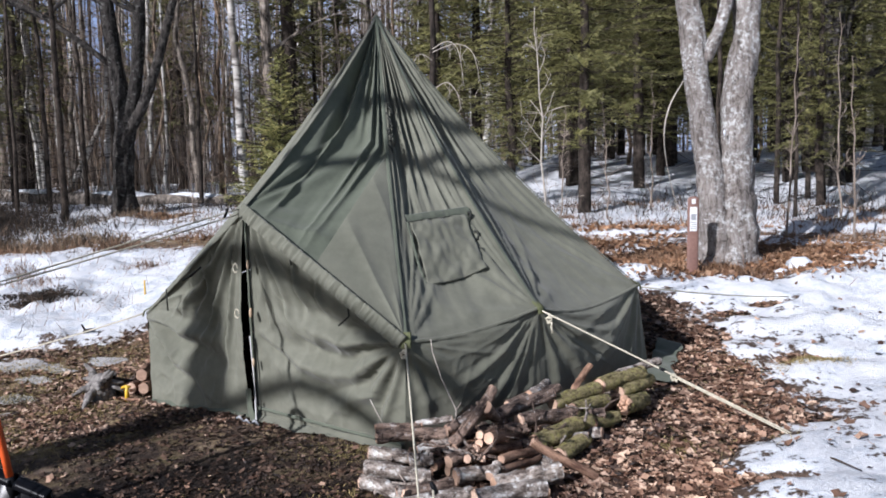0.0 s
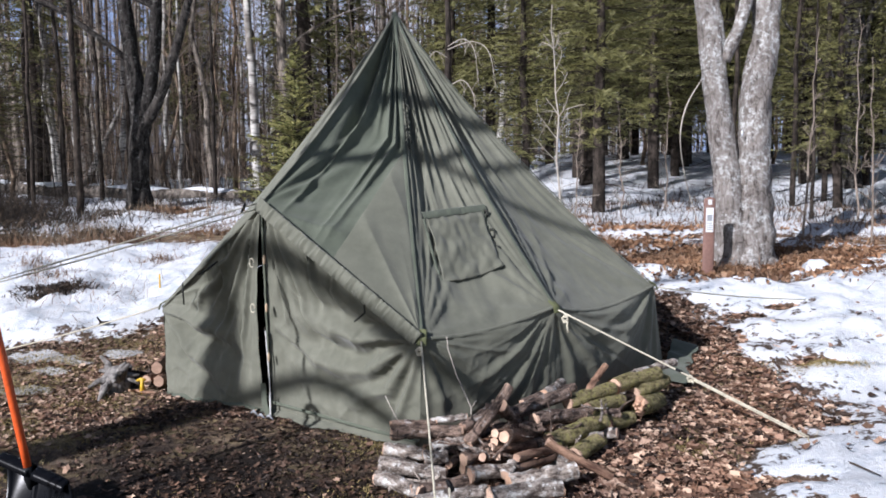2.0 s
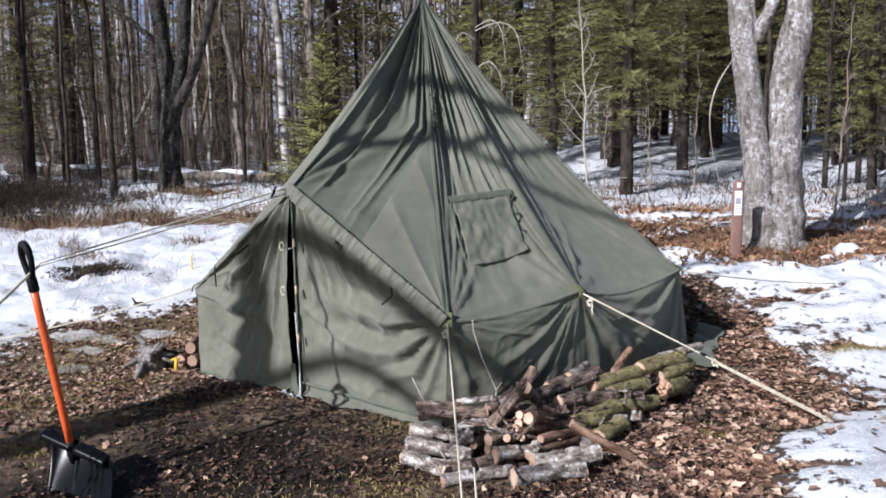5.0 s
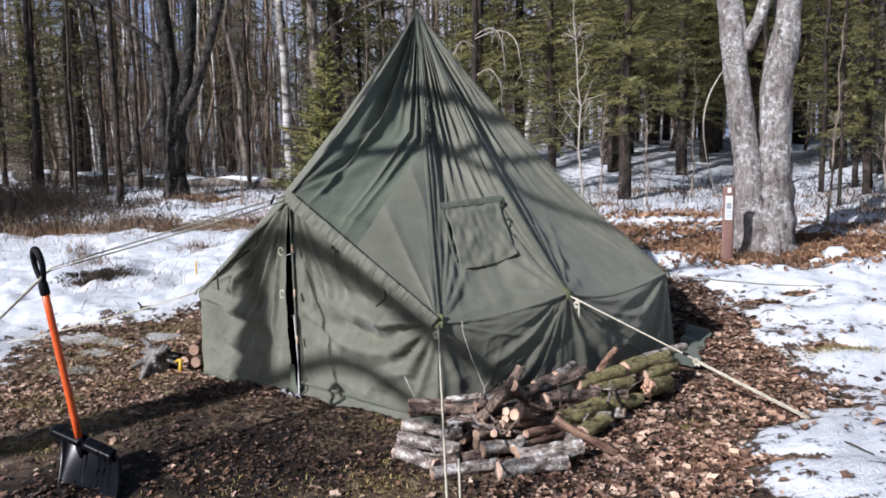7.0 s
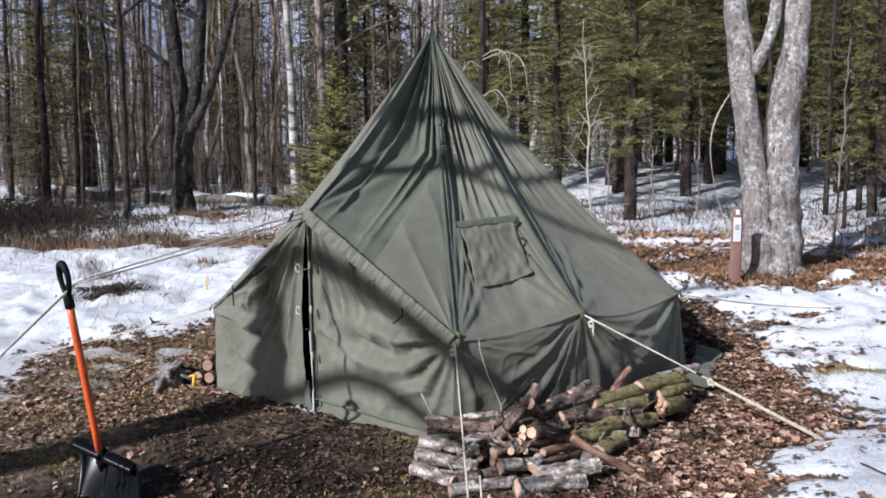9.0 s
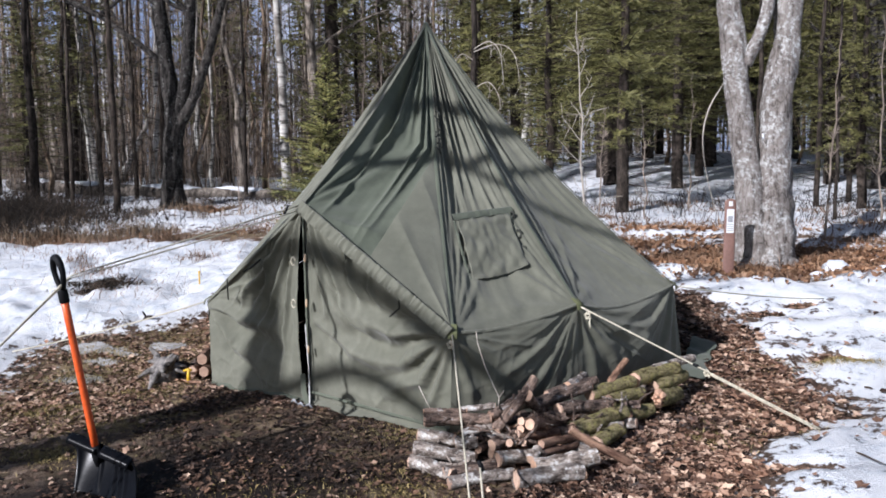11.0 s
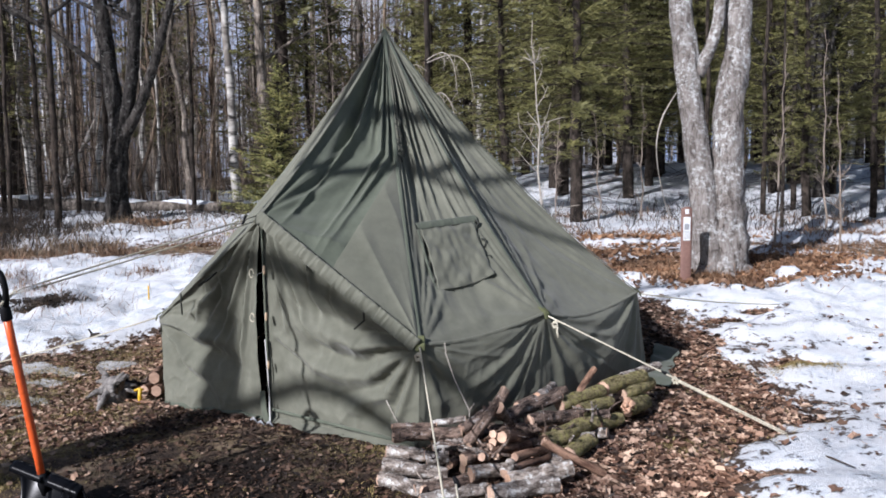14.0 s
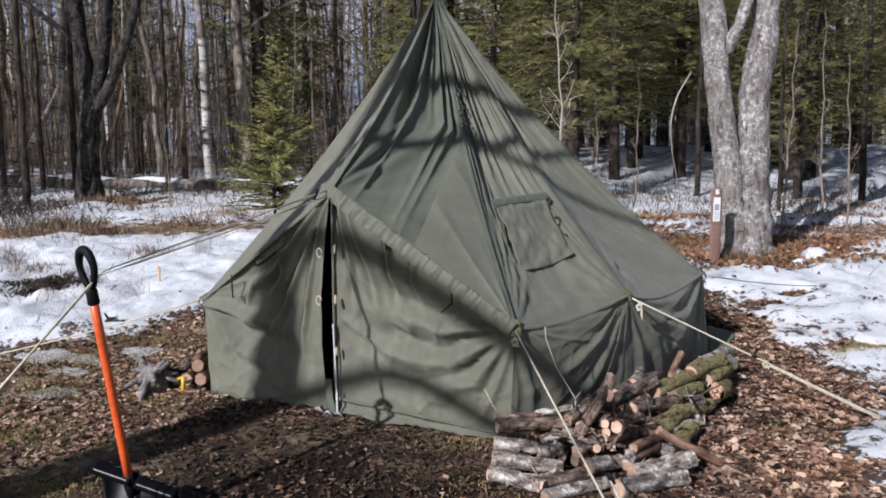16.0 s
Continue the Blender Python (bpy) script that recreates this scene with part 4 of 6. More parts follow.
firewood_log((-0.140, 2.800, 0.050), (0.160, 2.900, 0.112), 0.031, 'lichen')
firewood_log((0.168, 2.810, 0.090), (0.480, 2.900, 0.130), 0.045, 'lichen')
firewood_log((-0.345, 3.020, 0.109), (-0.130, 2.880, 0.060), 0.037, 'lichen')
firewood_log((-0.178, 2.900, 0.088), (0.150, 3.040, 0.108), 0.034, 'bark')
firewood_log((0.252, 2.900, 0.138), (0.548, 3.020, 0.158), 0.045, 'lichen')
firewood_log((0.080, 2.980, 0.146), (0.245, 3.050, 0.142), 0.037, 'lichen')
firewood_log((-0.335, 3.030, 0.172), (-0.030, 3.010, 0.138), 0.037, 'lichen')
firewood_log((-0.323, 3.080, 0.222), (-0.136, 3.070, 0.202), 0.034, 'lichen')
firewood_log((-0.130, 3.050, 0.197), (-0.026, 3.060, 0.199), 0.033, 'lichen')
firewood_log((-0.101, 3.110, 0.222), (0.042, 3.150, 0.246), 0.024, 'lichen')
firewood_log((-0.304, 3.180, 0.262), (0.036, 3.190, 0.276), 0.034, 'bark')
firewood_log((-0.311, 3.200, 0.304), (-0.090, 3.210, 0.311), 0.014, 'bark')
firewood_log((-0.117, 3.220, 0.309), (0.054, 3.240, 0.333), 0.018, 'lichen')
firewood_log((0.237, 2.930, 0.168), (0.269, 3.000, 0.193), 0.029, 'lichen')
firewood_log((0.065, 3.120, 0.246), (0.257, 3.300, 0.462), 0.028, 'bark')
firewood_log((0.033, 3.200, 0.289), (0.223, 3.350, 0.374), 0.026, 'bark')
firewood_log((0.219, 3.220, 0.392), (0.338, 3.500, 0.209), 0.032, 'bark')
firewood_log((0.287, 3.020, 0.211), (0.496, 3.300, 0.163), 0.022, 'brown')
firewood_log((0.290, 3.000, 0.166), (0.467, 3.250, 0.138), 0.022, 'brown')
firewood_log((0.164, 3.080, 0.229), (0.412, 3.350, 0.168), 0.028, 'brown')
firewood_log((0.231, 3.100, 0.283), (0.407, 3.450, 0.190), 0.032, 'brown')
firewood_log((0.132, 3.050, 0.201), (0.222, 3.350, 0.095), 0.022, 'brown')
firewood_log((0.188, 3.140, 0.281), (0.323, 3.500, 0.209), 0.023, 'brown')
firewood_log((0.185, 3.100, 0.254), (0.308, 3.500, 0.162), 0.023, 'brown')
firewood_log((0.198, 3.050, 0.206), (0.295, 3.400, 0.117), 0.020, 'brown')
firewood_log((-0.022, 3.060, 0.162), (0.056, 3.400, 0.094), 0.023, 'bark')
firewood_log((0.087, 3.200, 0.253), (0.198, 3.600, 0.175), 0.027, 'bark')
firewood_log((0.271, 3.420, 0.288), (0.562, 3.620, 0.343), 0.037, 'bark')
firewood_log((0.377, 3.400, 0.266), (0.666, 3.620, 0.238), 0.040, 'bark')
firewood_log((0.660, 3.620, 0.250), (0.875, 3.850, 0.241), 0.045, 'moss')
firewood_log((0.562, 3.620, 0.289), (0.829, 3.850, 0.313), 0.042, 'moss')
firewood_log((0.841, 3.900, 0.307), (1.139, 4.200, 0.312), 0.048, 'moss')
firewood_log((0.965, 3.980, 0.247), (1.196, 4.250, 0.258), 0.042, 'moss')
firewood_log((0.975, 3.860, 0.214), (1.129, 4.120, 0.170), 0.052, 'moss', ragged=True)
firewood_log((0.451, 3.300, 0.186), (0.680, 3.550, 0.202), 0.051, 'moss')
firewood_log((0.641, 3.550, 0.195), (0.920, 3.800, 0.164), 0.044, 'moss')
firewood_log((0.566, 3.280, 0.131), (0.716, 3.480, 0.151), 0.044, 'moss')
firewood_log((0.956, 4.100, 0.313), (1.284, 4.400, 0.332), 0.029, 'lichen')
firewood_log((0.439, 3.600, 0.340), (0.548, 3.850, 0.341), 0.032, 'lichen')
firewood_log((0.430, 3.120, 0.257), (0.722, 3.120, 0.068), 0.022, 'brown')
firewood_log((0.666, 3.700, 0.301), (0.795, 3.900, 0.427), 0.020, 'brown')
firewood_log((0.323, 3.500, 0.318), (0.606, 3.750, 0.342), 0.028, 'bark')
firewood_log((0.869, 4.000, 0.302), (1.044, 4.200, 0.304), 0.031, 'lichen')

# loose filling under the top rows
for k in range(26):
    t = random.random()
    c = Vector((0.0 + 1.0 * t, 3.16 + 0.9 * t * t + random.uniform(-0.05, 0.18), 0))
    c.z = height(c.x, c.y) + random.uniform(0.03, 0.13 if t > 0.3 else 0.16)
    a = random.uniform(-0.5, 0.9)
    h = random.uniform(0.10, 0.17)
    d = Vector((math.cos(a) * h, math.sin(a) * h, random.uniform(-0.02, 0.02)))
    firewood_log(c - d, c + d, random.uniform(0.022, 0.036), random.choice(["bark", "brown", "bark", "lichen"]))

# crooked thin branches poking out between the logs
rs = random.Random(61)
for k in range(22):
    t = rs.random()
    c = Vector((-0.25 + 1.2 * t, 2.98 + 0.85 * t * t + rs.uniform(-0.04, 0.12), 0.0))
    c.z = height(c.x, c.y) + rs.uniform(0.06, 0.24)
    d = Vector((rs.gauss(0, 1), rs.gauss(0, 0.6) - 0.3, rs.gauss(0.1, 0.45))).normalized()
    ln = rs.uniform(0.12, 0.26)
    g = [c - d * ln * 0.5, c + Vector((rs.gauss(0, 0.02), 0, rs.gauss(0, 0.02))), c + d * ln * 0.5]
    for q in g:
        q.z = max(q.z, height(q.x, q.y) + 0.012)
    pth = crooked(g, 4)
    r0 = rs.uniform(0.004, 0.011)
    c = Buf()
    c.tube(pth, radii(pth, [r0, r0 * 0.9, r0 * 0.5]), 7, wob=0.3)
    q = pth[5]
    c.tube([q, q + Vector((rs.gauss(0, 0.04), rs.gauss(0, 0.03), 0.04))], [r0 * 0.6, r0 * 0.3], 5)
    tagged(part("dead_branch", c, BARK[rs.choice(["bark", "lichen", "bark"])]), "crooked thin dead branch in the firewood pile", "branch", "branches in the firewood")

# second small heap against the tent's other side
firewood_log((-2.055, 4.40, 0.265), (-2.10, 4.85, 0.27), 0.043, "brown", "small woodpile")
firewood_log((-2.12, 4.38, 0.185), (-2.18, 4.84, 0.19), 0.040, "brown", "small woodpile")
firewood_log((-2.03, 4.37, 0.185), (-2.08, 4.80, 0.19), 0.040, "brown", "small woodpile")
firewood_log((-2.20, 4.45, 0.16), (-2.26, 4.84, 0.19), 0.036, "bark", "small woodpile")
firewood_log((-2.24, 4.36, 0.12), (-2.02, 4.30, 0.13), 0.010, "brown", "small woodpile")


STUMPWOOD = rough_mat("weathered_wood", (0.05, 0.043, 0.038), (0.30, 0.28, 0.26), 34, 0.9, 0.8, 0.01, (1, 1, 0.4))


def stump():
    ob = empty("root_stump", "weathered grey and black root stump beside the small woodpile", "stump")
    base = Vector((-2.33, 4.40, height(-2.33, 4.40)))
    body = Buf()
    body.tube([base, base + Vector((0.0, 0, 0.08)), base + Vector((0.02, 0, 0.15))], [0.11, 0.085, 0.04], 12, wob=0.5)
    part("root_body", body, STUMPWOOD, ob)
    rs = random.Random(4)
    for k in range(18):
        a = rs.uniform(0, 2 * math.pi)
        ln = rs.uniform(0.12, 0.22)
        up = rs.uniform(-0.3, 2.0)
        p0 = base + Vector((0.03 * math.cos(a), 0.03 * math.sin(a), 0.05 + 0.03 * rs.random()))
        d = Vector((math.cos(a), math.sin(a), up)).normalized()
        pts = [p0, p0 + d * ln * 0.5 + Vector((0, 0, 0.01)), p0 + d * ln + Vector((rs.uniform(-0.03, 0.03), 0, -0.03))]
        for q in pts:
            q.z = max(q.z, height(q.x, q.y) + 0.01)
        c = Buf()
        c.tube(pts, [0.036, rs.uniform(0.018, 0.03), 0.009], 8, wob=0.5)
        part("root", c, DARKBARK if k % 4 == 0 else STUMPWOOD, ob)


stump()
b = Buf()
b.tube([(-2.13, 4.34, 0.10), (-2.125, 4.335, 0.16), (-2.12, 4.33, 0.215)], [0.013, 0.014, 0.010], 8)
tagged(part("tent_peg", b, YELLOW), "bright yellow plastic tent peg by the woodpile", "tent peg")
b = Buf()
b.tube([(-2.16, 4.335, 0.2), (-2.125, 4.333, 0.212), (-2.10, 4.335, 0.205)], [0.008, 0.010, 0.008], 8)
part("hook", b, YELLOW, bpy.data.objects["tent_peg"])
b = Buf()
b.tube([(-3.05, 6.55, 0.44), (-3.05, 6.55, 0.65)], [0.009, 0.008], 6)
tagged(part("marker_stake", b, YELLOW), "thin yellow stake standing in the snow", "stake")
b = Buf()
b.tube([(-3.17, 5.65, 0.30), (-3.12, 5.62, 0.345), (-3.05, 5.6, 0.36)], [0.012, 0.016, 0.007], 7)
b.tube([(-3.12, 5.62, 0.345), (-3.13, 5.58, 0.40)], [0.01, 0.006], 6)
tagged(part("dead_branch", b, SPRUCEBARK), "short black branch lying at the snow edge", "branch")
b = Buf()
b.tube([(1.80, 3.30, 0.13), (1.83, 3.22, 0.14), (1.90, 3.12, 0.125)], [0.005, 0.006, 0.003], 6)
tagged(part("dead_branch", b, SPRUCEBARK), "thin dark twig lying on the snow", "branch")
for k, (x, y, r_) in enumerate(((3.2, 7.08, 0.13), (3.42, 7.2, 0.08), (2.98, 6.95, 0.06), (3.75, 7.3, 0.09))):
    b = Buf()
    z = height(x, y)
    b.tube([(x, y, z - 0.05), (x, y, z + r_ * 0.25), (x + 0.02, y, z + r_ * 0.6), (x + 0.02, y, z + r_ * 0.8)], [r_ * 1.15, r_ * 1.1, r_ * 0.75, r_ * 0.2], 16, wob=0.5)
    tagged(part("snow_lump", b, SNOWLUMP), "rounded lump of old snow beside the leaf mound", "snow", "snow lumps by the maple")
# pale bare twigs in front of the canvas
for pts, rr in (([(0.07, 3.22, 0.29), (0.075, 3.25, 0.37), (0.0, 3.35, 0.50), (-0.045, 3.38, 0.63), (-0.05, 3.38, 0.69)], 0.0045), ([(-0.27, 3.27, 0.27), (-0.31, 3.29, 0.33), (-0.35, 3.30, 0.41)], 0.003)):
    b = Buf()
    b.tube(pts, [rr * (1 - 0.12 * i) for i in range(len(pts))], 6)
    if rr > 0.004:
        b.tube([(0.075, 3.25, 0.37), (0.10, 3.24, 0.41)], [0.004, 0.003], 5)
    tagged(part("dead_twig", b, PALETWIG), "pale bare twig sticking out of the firewood", "twig")


# ---- trees ----
def limb(buf, rs, p, d, ln, r, depth, sides=7, wiggle=0.18, up=0.1, n=6, kids=3):
    pts, rad = [p.copy()], [r]
    for i in range(n):
        d = (d + Vector((rs.uniform(-1, 1), rs.uniform(-1, 1), rs.uniform(-0.6, 0.8) + up)) * wiggle).normalized()
        p = p + d * (ln / n)
        pts.append(p.copy())
        rad.append(max(0.003, r * (1 - 0.75 * (i + 1) / n)))
    buf.tube(pts, rad, sides, cap=False, wob=0.1 if sides > 6 else 0)
    if depth > 0:
        for k in range(kids):
            i = rs.randint(max(1, n // 3), n)
            a = rs.uniform(0, 2 * math.pi)
            q = d.cross(Vector((math.cos(a), math.sin(a), 0.3))).normalized()
            limb(buf, rs, pts[i], (d * 0.6 + q * 0.8).normalized(), ln * rs.uniform(0.35, 0.6), rad[i] * 0.6, depth - 1, max(3, sides - 2), wiggle, up, max(3, n - 1), kids)


def trunk_path(x, y, z0, x1, y1, z1, n=10, wig=0.06, seed=0.0):
    return [Vector((x + (x1 - x) * i / n + wig * nz(i * 0.5, seed, 1), y + (y1 - y) * i / n + wig * nz(i * 0.5, seed, 5), z0 + (z1 - z0) * i / n)) for i in range(n + 1)]


def maple():
    ob = empty("maple_tree", "old grey maple with two stems and flaking lichen-spotted bark", "tree")
    b = Buf()
    left = crooked([(2.57, 7.52, 0.45), (2.51, 7.5, 0.85), (2.49, 7.5, 1.35), (2.42, 7.5, 1.8), (2.345, 7.5, 2.35), (2.29, 7.5, 2.9), (2.225, 7.5, 3.45), (2.15, 7.5, 5.0), (2.2, 7.6, 8)], 8)
    b.tube(left, radii(left, [0.26, 0.19, 0.15, 0.13, 0.122, 0.122, 0.115, 0.10, 0.05]), 36, wob=0.17)
    right = crooked([(2.68, 7.52, 0.45), (2.72, 7.5, 0.85), (2.71, 7.5, 1.35), (2.715, 7.5, 1.8), (2.735, 7.5, 2.35), (2.81, 7.5, 2.9), (2.81, 7.5, 3.45), (2.9, 7.5, 5.0), (3.0, 7.3, 8)], 8)
    b.tube(right, radii(right, [0.30, 0.22, 0.185, 0.16, 0.15, 0.125, 0.135, 0.11, 0.05]), 36, wob=0.2)
    for k in range(7):
        a = k * 0.9 + 0.3
        p = Vector((2.63, 7.5, 0.75))
        q = p + Vector((0.42 * math.cos(a), 0.36 * math.sin(a), 0))
        q.z = height(q.x, q.y) - 0.03
        pth = crooked([p, p.lerp(q, 0.5) + Vector((0, 0, -0.02)), q], 5)
        b.tube(pth, radii(pth, [0.15, 0.12, 0.05]), 10, wob=0.2)
    part("trunk", b, MAPLE, ob)
    c = Buf()
    pth = crooked([(2.40, 7.46, 2.66), (2.50, 7.42, 2.90), (2.575, 7.40, 3.15), (2.62, 7.40, 3.6), (2.7, 7.3, 4.6)], 5)
    c.tube(pth, radii(pth, [0.07, 0.06, 0.06, 0.06, 0.03]), 12, wob=0.15)
    part("limb", c, MAPLE, ob)
    rs = random.Random(12)
    c = Buf()
    for p in ((2.22, 7.5, 4.6), (2.25, 7.55, 6), (2.82, 7.45, 4.9), (2.85, 7.4, 6.2), (2.3, 7.6, 7.6)):
        limb(c, rs, Vector(p), Vector((rs.uniform(-1, 1), rs.uniform(-0.4, 1), 0.6)).normalized(), 2.4, 0.06, 2)
    part("crown", c, GREYBARK, ob)
    c = Buf()
    c.tube([(2.552, 7.33, 1.90), (2.552, 7.325, 1.93), (2.55, 7.33, 1.96)], [0.006, 0.012, 0.006], 8)
    tagged(part("snow_lump", c, SNOWLUMP), "small white clump of snow in the maple's fork", "snow")


def dark_maple():
    ob = empty("dark_maple_tree", "large dark bare maple forking into several limbs", "tree")
    b = Buf()
    st = crooked([(-7.09, 14.15, 0.9), (-7.08, 14.15, 1.5), (-7.04, 14.15, 2.3), (-6.98, 14.15, 3.0), (-7.10, 14.15, 3.9), (-7.25, 14.1, 5.6), (-7.5, 14.1, 8.5), (-7.7, 14.2, 12)], 6)
    b.tube(st, radii(st, [0.30, 0.215, 0.195, 0.195, 0.15, 0.13, 0.10, 0.04]), 26, wob=0.26)
    part("trunk", b, DARKBARK, ob)
    for pts, rr in (([(-6.98, 14.15, 2.6), (-6.75, 14.1, 3.4), (-6.60, 14.1, 4.4), (-6.48, 14.0, 5.6), (-6.4, 14, 9)], [0.15, 0.13, 0.12, 0.11, 0.05]),
                    ([(-6.95, 14.1, 2.7), (-6.6, 14.05, 3.15), (-6.25, 14.0, 3.9), (-5.95, 14.0, 4.8), (-5.74, 14, 5.6), (-5.5, 13.9, 7.5)], [0.13, 0.105, 0.09, 0.08, 0.07, 0.03]),
                    ([(-7.12, 14.1, 4.0), (-7.7, 13.9, 4.5), (-8.4, 13.8, 5.0), (-9.3, 13.6, 5.5), (-10.5, 13.4, 6.4)], [0.06, 0.055, 0.05, 0.04, 0.015])):
        c = Buf()
        pth = crooked(pts, 5)
        c.tube(pth, radii(pth, rr), 12, wob=0.12)
        part("limb", c, DARKBARK, ob)
    rs = random.Random(5)
    c = Buf()
    for p in ((-7.2, 14.1, 5.2), (-6.45, 14, 6.5), (-5.7, 13.95, 5.9), (-7.4, 14.1, 8), (-8.3, 13.8, 4.95), (-6.5, 14, 5), (-9.3, 13.6, 5.5)):
        for k in range(2):
            limb(c, rs, Vector(p), Vector((rs.uniform(-1, 1), rs.uniform(-0.6, 0.6), 0.35)).normalized(), 2.6, 0.05, 2, 6)
    part("crown", c, DARKBARK, ob)


maple()
dark_maple()


# the tree that shades the tent from behind
def shade_tree():
    ob = empty("bare_tree", "bare hardwood tree standing behind the clearing", "tree")
    b = Buf()
    b.tube(crooked([(-5.95, -1.34, -0.05), (-5.93, -1.34, 2.5), (-5.95, -1.34, 4.6), (-5.85, -1.32, 6.3), (-6.1, -1.5, 10)], 6), radii(range(25), [0.22, 0.19, 0.175, 0.10, 0.03]), 14, wob=0.08)
    part("trunk", b, GREYBARK, ob)
    for pts, rr in (([(-5.93, -1.34, 5.5), (-5.47, -1.24, 5.83), (-4.64, -0.94, 5.88), (-4.1, -0.54, 5.82), (-3.2, -0.1, 5.7)], [0.06, 0.055, 0.05, 0.035, 0.01]),
                    ([(-5.9, -1.34, 6.1), (-5.28, -0.94, 6.40), (-4.54, -0.64, 6.22), (-3.8, -0.4, 6.15)], [0.08, 0.075, 0.06, 0.02]),
                    ([(-4.86, -0.98, 5.98), (-4.39, -0.94, 5.69), (-3.68, -0.74, 5.38), (-3.0, -0.4, 5.1)], [0.035, 0.03, 0.025, 0.01]),
                    ([(-5.95, -1.34, 5.15), (-5.48, -1.59, 5.27), (-4.68, -1.99, 4.83), (-4.0, -2.4, 4.45)], [0.07, 0.065, 0.06, 0.02]),
                    ([(-5.95, -1.34, 4.3), (-5.3, -1.75, 4.62), (-4.75, -2.15, 4.45), (-3.9, -2.6, 4.2)], [0.05, 0.045, 0.04, 0.01])):
        c = Buf()
        pth = crooked(pts, 5)
        c.tube(pth, radii(pth, rr), 10, wob=0.08)
        part("limb", c, GREYBARK, ob)


shade_tree()


def hardwood(name, bark, seed, h, r, lean=0.3, label="", low=0.25, nb=15, twigs=True):
    rs = random.Random(seed)
    ob = empty(name, label, "tree", "trees of the forest edge")
    b = Buf()
    pth = trunk_path(0, 0, -0.2, rs.uniform(-lean, lean), rs.uniform(-lean, lean), h, 14, 0.32, seed)
    b.tube(pth, [r * (1.25 if i == 0 else 1) * (1 - 0.8 * i / 14) for i in range(15)], 10, wob=0.08)
    part("trunk", b, bark, ob)
    c = Buf()
    for k in range(nb):
        t = rs.uniform(low, 0.97)
        i = int(t * 14)
        a = rs.uniform(0, 2 * math.pi)
        limb(c, rs, pth[i], Vector((math.cos(a), math.sin(a), rs.uniform(0.3, 1.1))).normalized(), h * rs.uniform(0.10, 0.22) * (1.3 - t), r * 0.35 * (1.2 - t), 2, 5, 0.22, 0.12, 5, 4)
    tagged(part("crown", c, bark if bark is not BIRCH else TWIG, ob), kind="stuff")
    return ob


def snag(name, seed, h, r, label):
    """A thin trunk with dead side branches almost to the ground."""
    rs = random.Random(seed)
    ob = empty(name, label, "tree", "thin dead-branched trees")
    b = Buf()
    pth = trunk_path(0, 0, -0.2, rs.uniform(-0.25, 0.25), 0, h, 14, 0.08, seed)
    b.tube(pth, [r * (1 - 0.75 * i / 14) for i in range(15)], 8, wob=0.06)
    part("trunk", b, SPRUCEBARK, ob)
    c = Buf()
    for k in range(70):
        t = rs.uniform(0.08, 0.95)
        s = t * 14
        p = pth[int(s)].lerp(pth[min(14, int(s) + 1)], s - int(s))
        a = rs.uniform(0, 2 * math.pi)
        ln = rs.uniform(0.3, 1.1)
        d = Vector((math.cos(a), math.sin(a), rs.uniform(-0.35, 0.3)))
        q = p + d * ln
        c.tube([p, p.lerp(q, 0.5) + Vector((0, 0, 0.03)), q + Vector((0, 0, -0.05))], [0.008, 0.006, 0.003], 3, cap=False)
        for j in range(2):
            m = p.lerp(q, rs.uniform(0.4, 0.9))
            c.tube([m, m + Vector((rs.uniform(-1, 1), rs.uniform(-1, 1), rs.uniform(-0.4, 0.4))) * 0.28], [0.004, 0.002], 3, cap=False)
    tagged(part("dead_branchwork", c, SPRUCEBARK, ob), kind="stuff")
    return ob


def sprays(buf, rs, h0, h1, rmax, trunk_at, step=0.2, per=6, dense=1.0, base_droop=0.25, width=0.05, tuft=0.10):
    """Needle sprays on whorls of branches, as many narrow leaves."""
    h = h0
    stems = []
    while h < h1:
        t = (h - h0) / (h1 - h0)
        R_ = rmax * ((1 - t) ** 0.85) * rs.uniform(0.55, 1.2) + 0.06
        if t < 0.12:
            R_ *= 0.6 + 3 * t
        for k in range(per):
            if rs.random() < 0.2:
                continue
            a = rs.uniform(0, 2 * math.pi)
            ln = R_ * rs.uniform(0.45, 1.2)
            droop = base_droop * rs.uniform(-0.9, 2.2)
            o = trunk_at(h + rs.uniform(-1.2, 1.2) * step)
            out = Vector((math.cos(a), math.sin(a), 0))
            side = Vector((-out.y, out.x, 0))
            rise = 0.25 * t
            stems.append((o, o + out * ln + Vector((0, 0, ln * (rise - droop)))))
            n = max(4, int(ln / 0.07 * dense))
            for j in range(n):
                s = (j + rs.random()) / n
                if s < 0.12:
                    continue
                p = o + out * (ln * s) + Vector((0, 0, ln * (rise * s - droop * s * s)))
                for sg in (-1, 1):
                    tl = (0.045 + tuft * ln * (1 - 0.8 * s)) * rs.uniform(0.35, 1.5)
                    d = (out * rs.uniform(0.4, 0.9) + side * sg + Vector((0, 0, rs.uniform(-0.9, 0.8)))).normalized()
                    w = Vector((rs.uniform(-1, 1), rs.uniform(-1, 1), rs.uniform(-1, 1))).cross(d).normalized() * width * rs.uniform(0.5, 1.0)
                    m = p + d * tl * 0.45
                    buf.add([p, m + w, p + d * tl, m - w], [(0, 1, 2, 3)])
        h += step * rs.uniform(0.7, 1.3)
    return stems


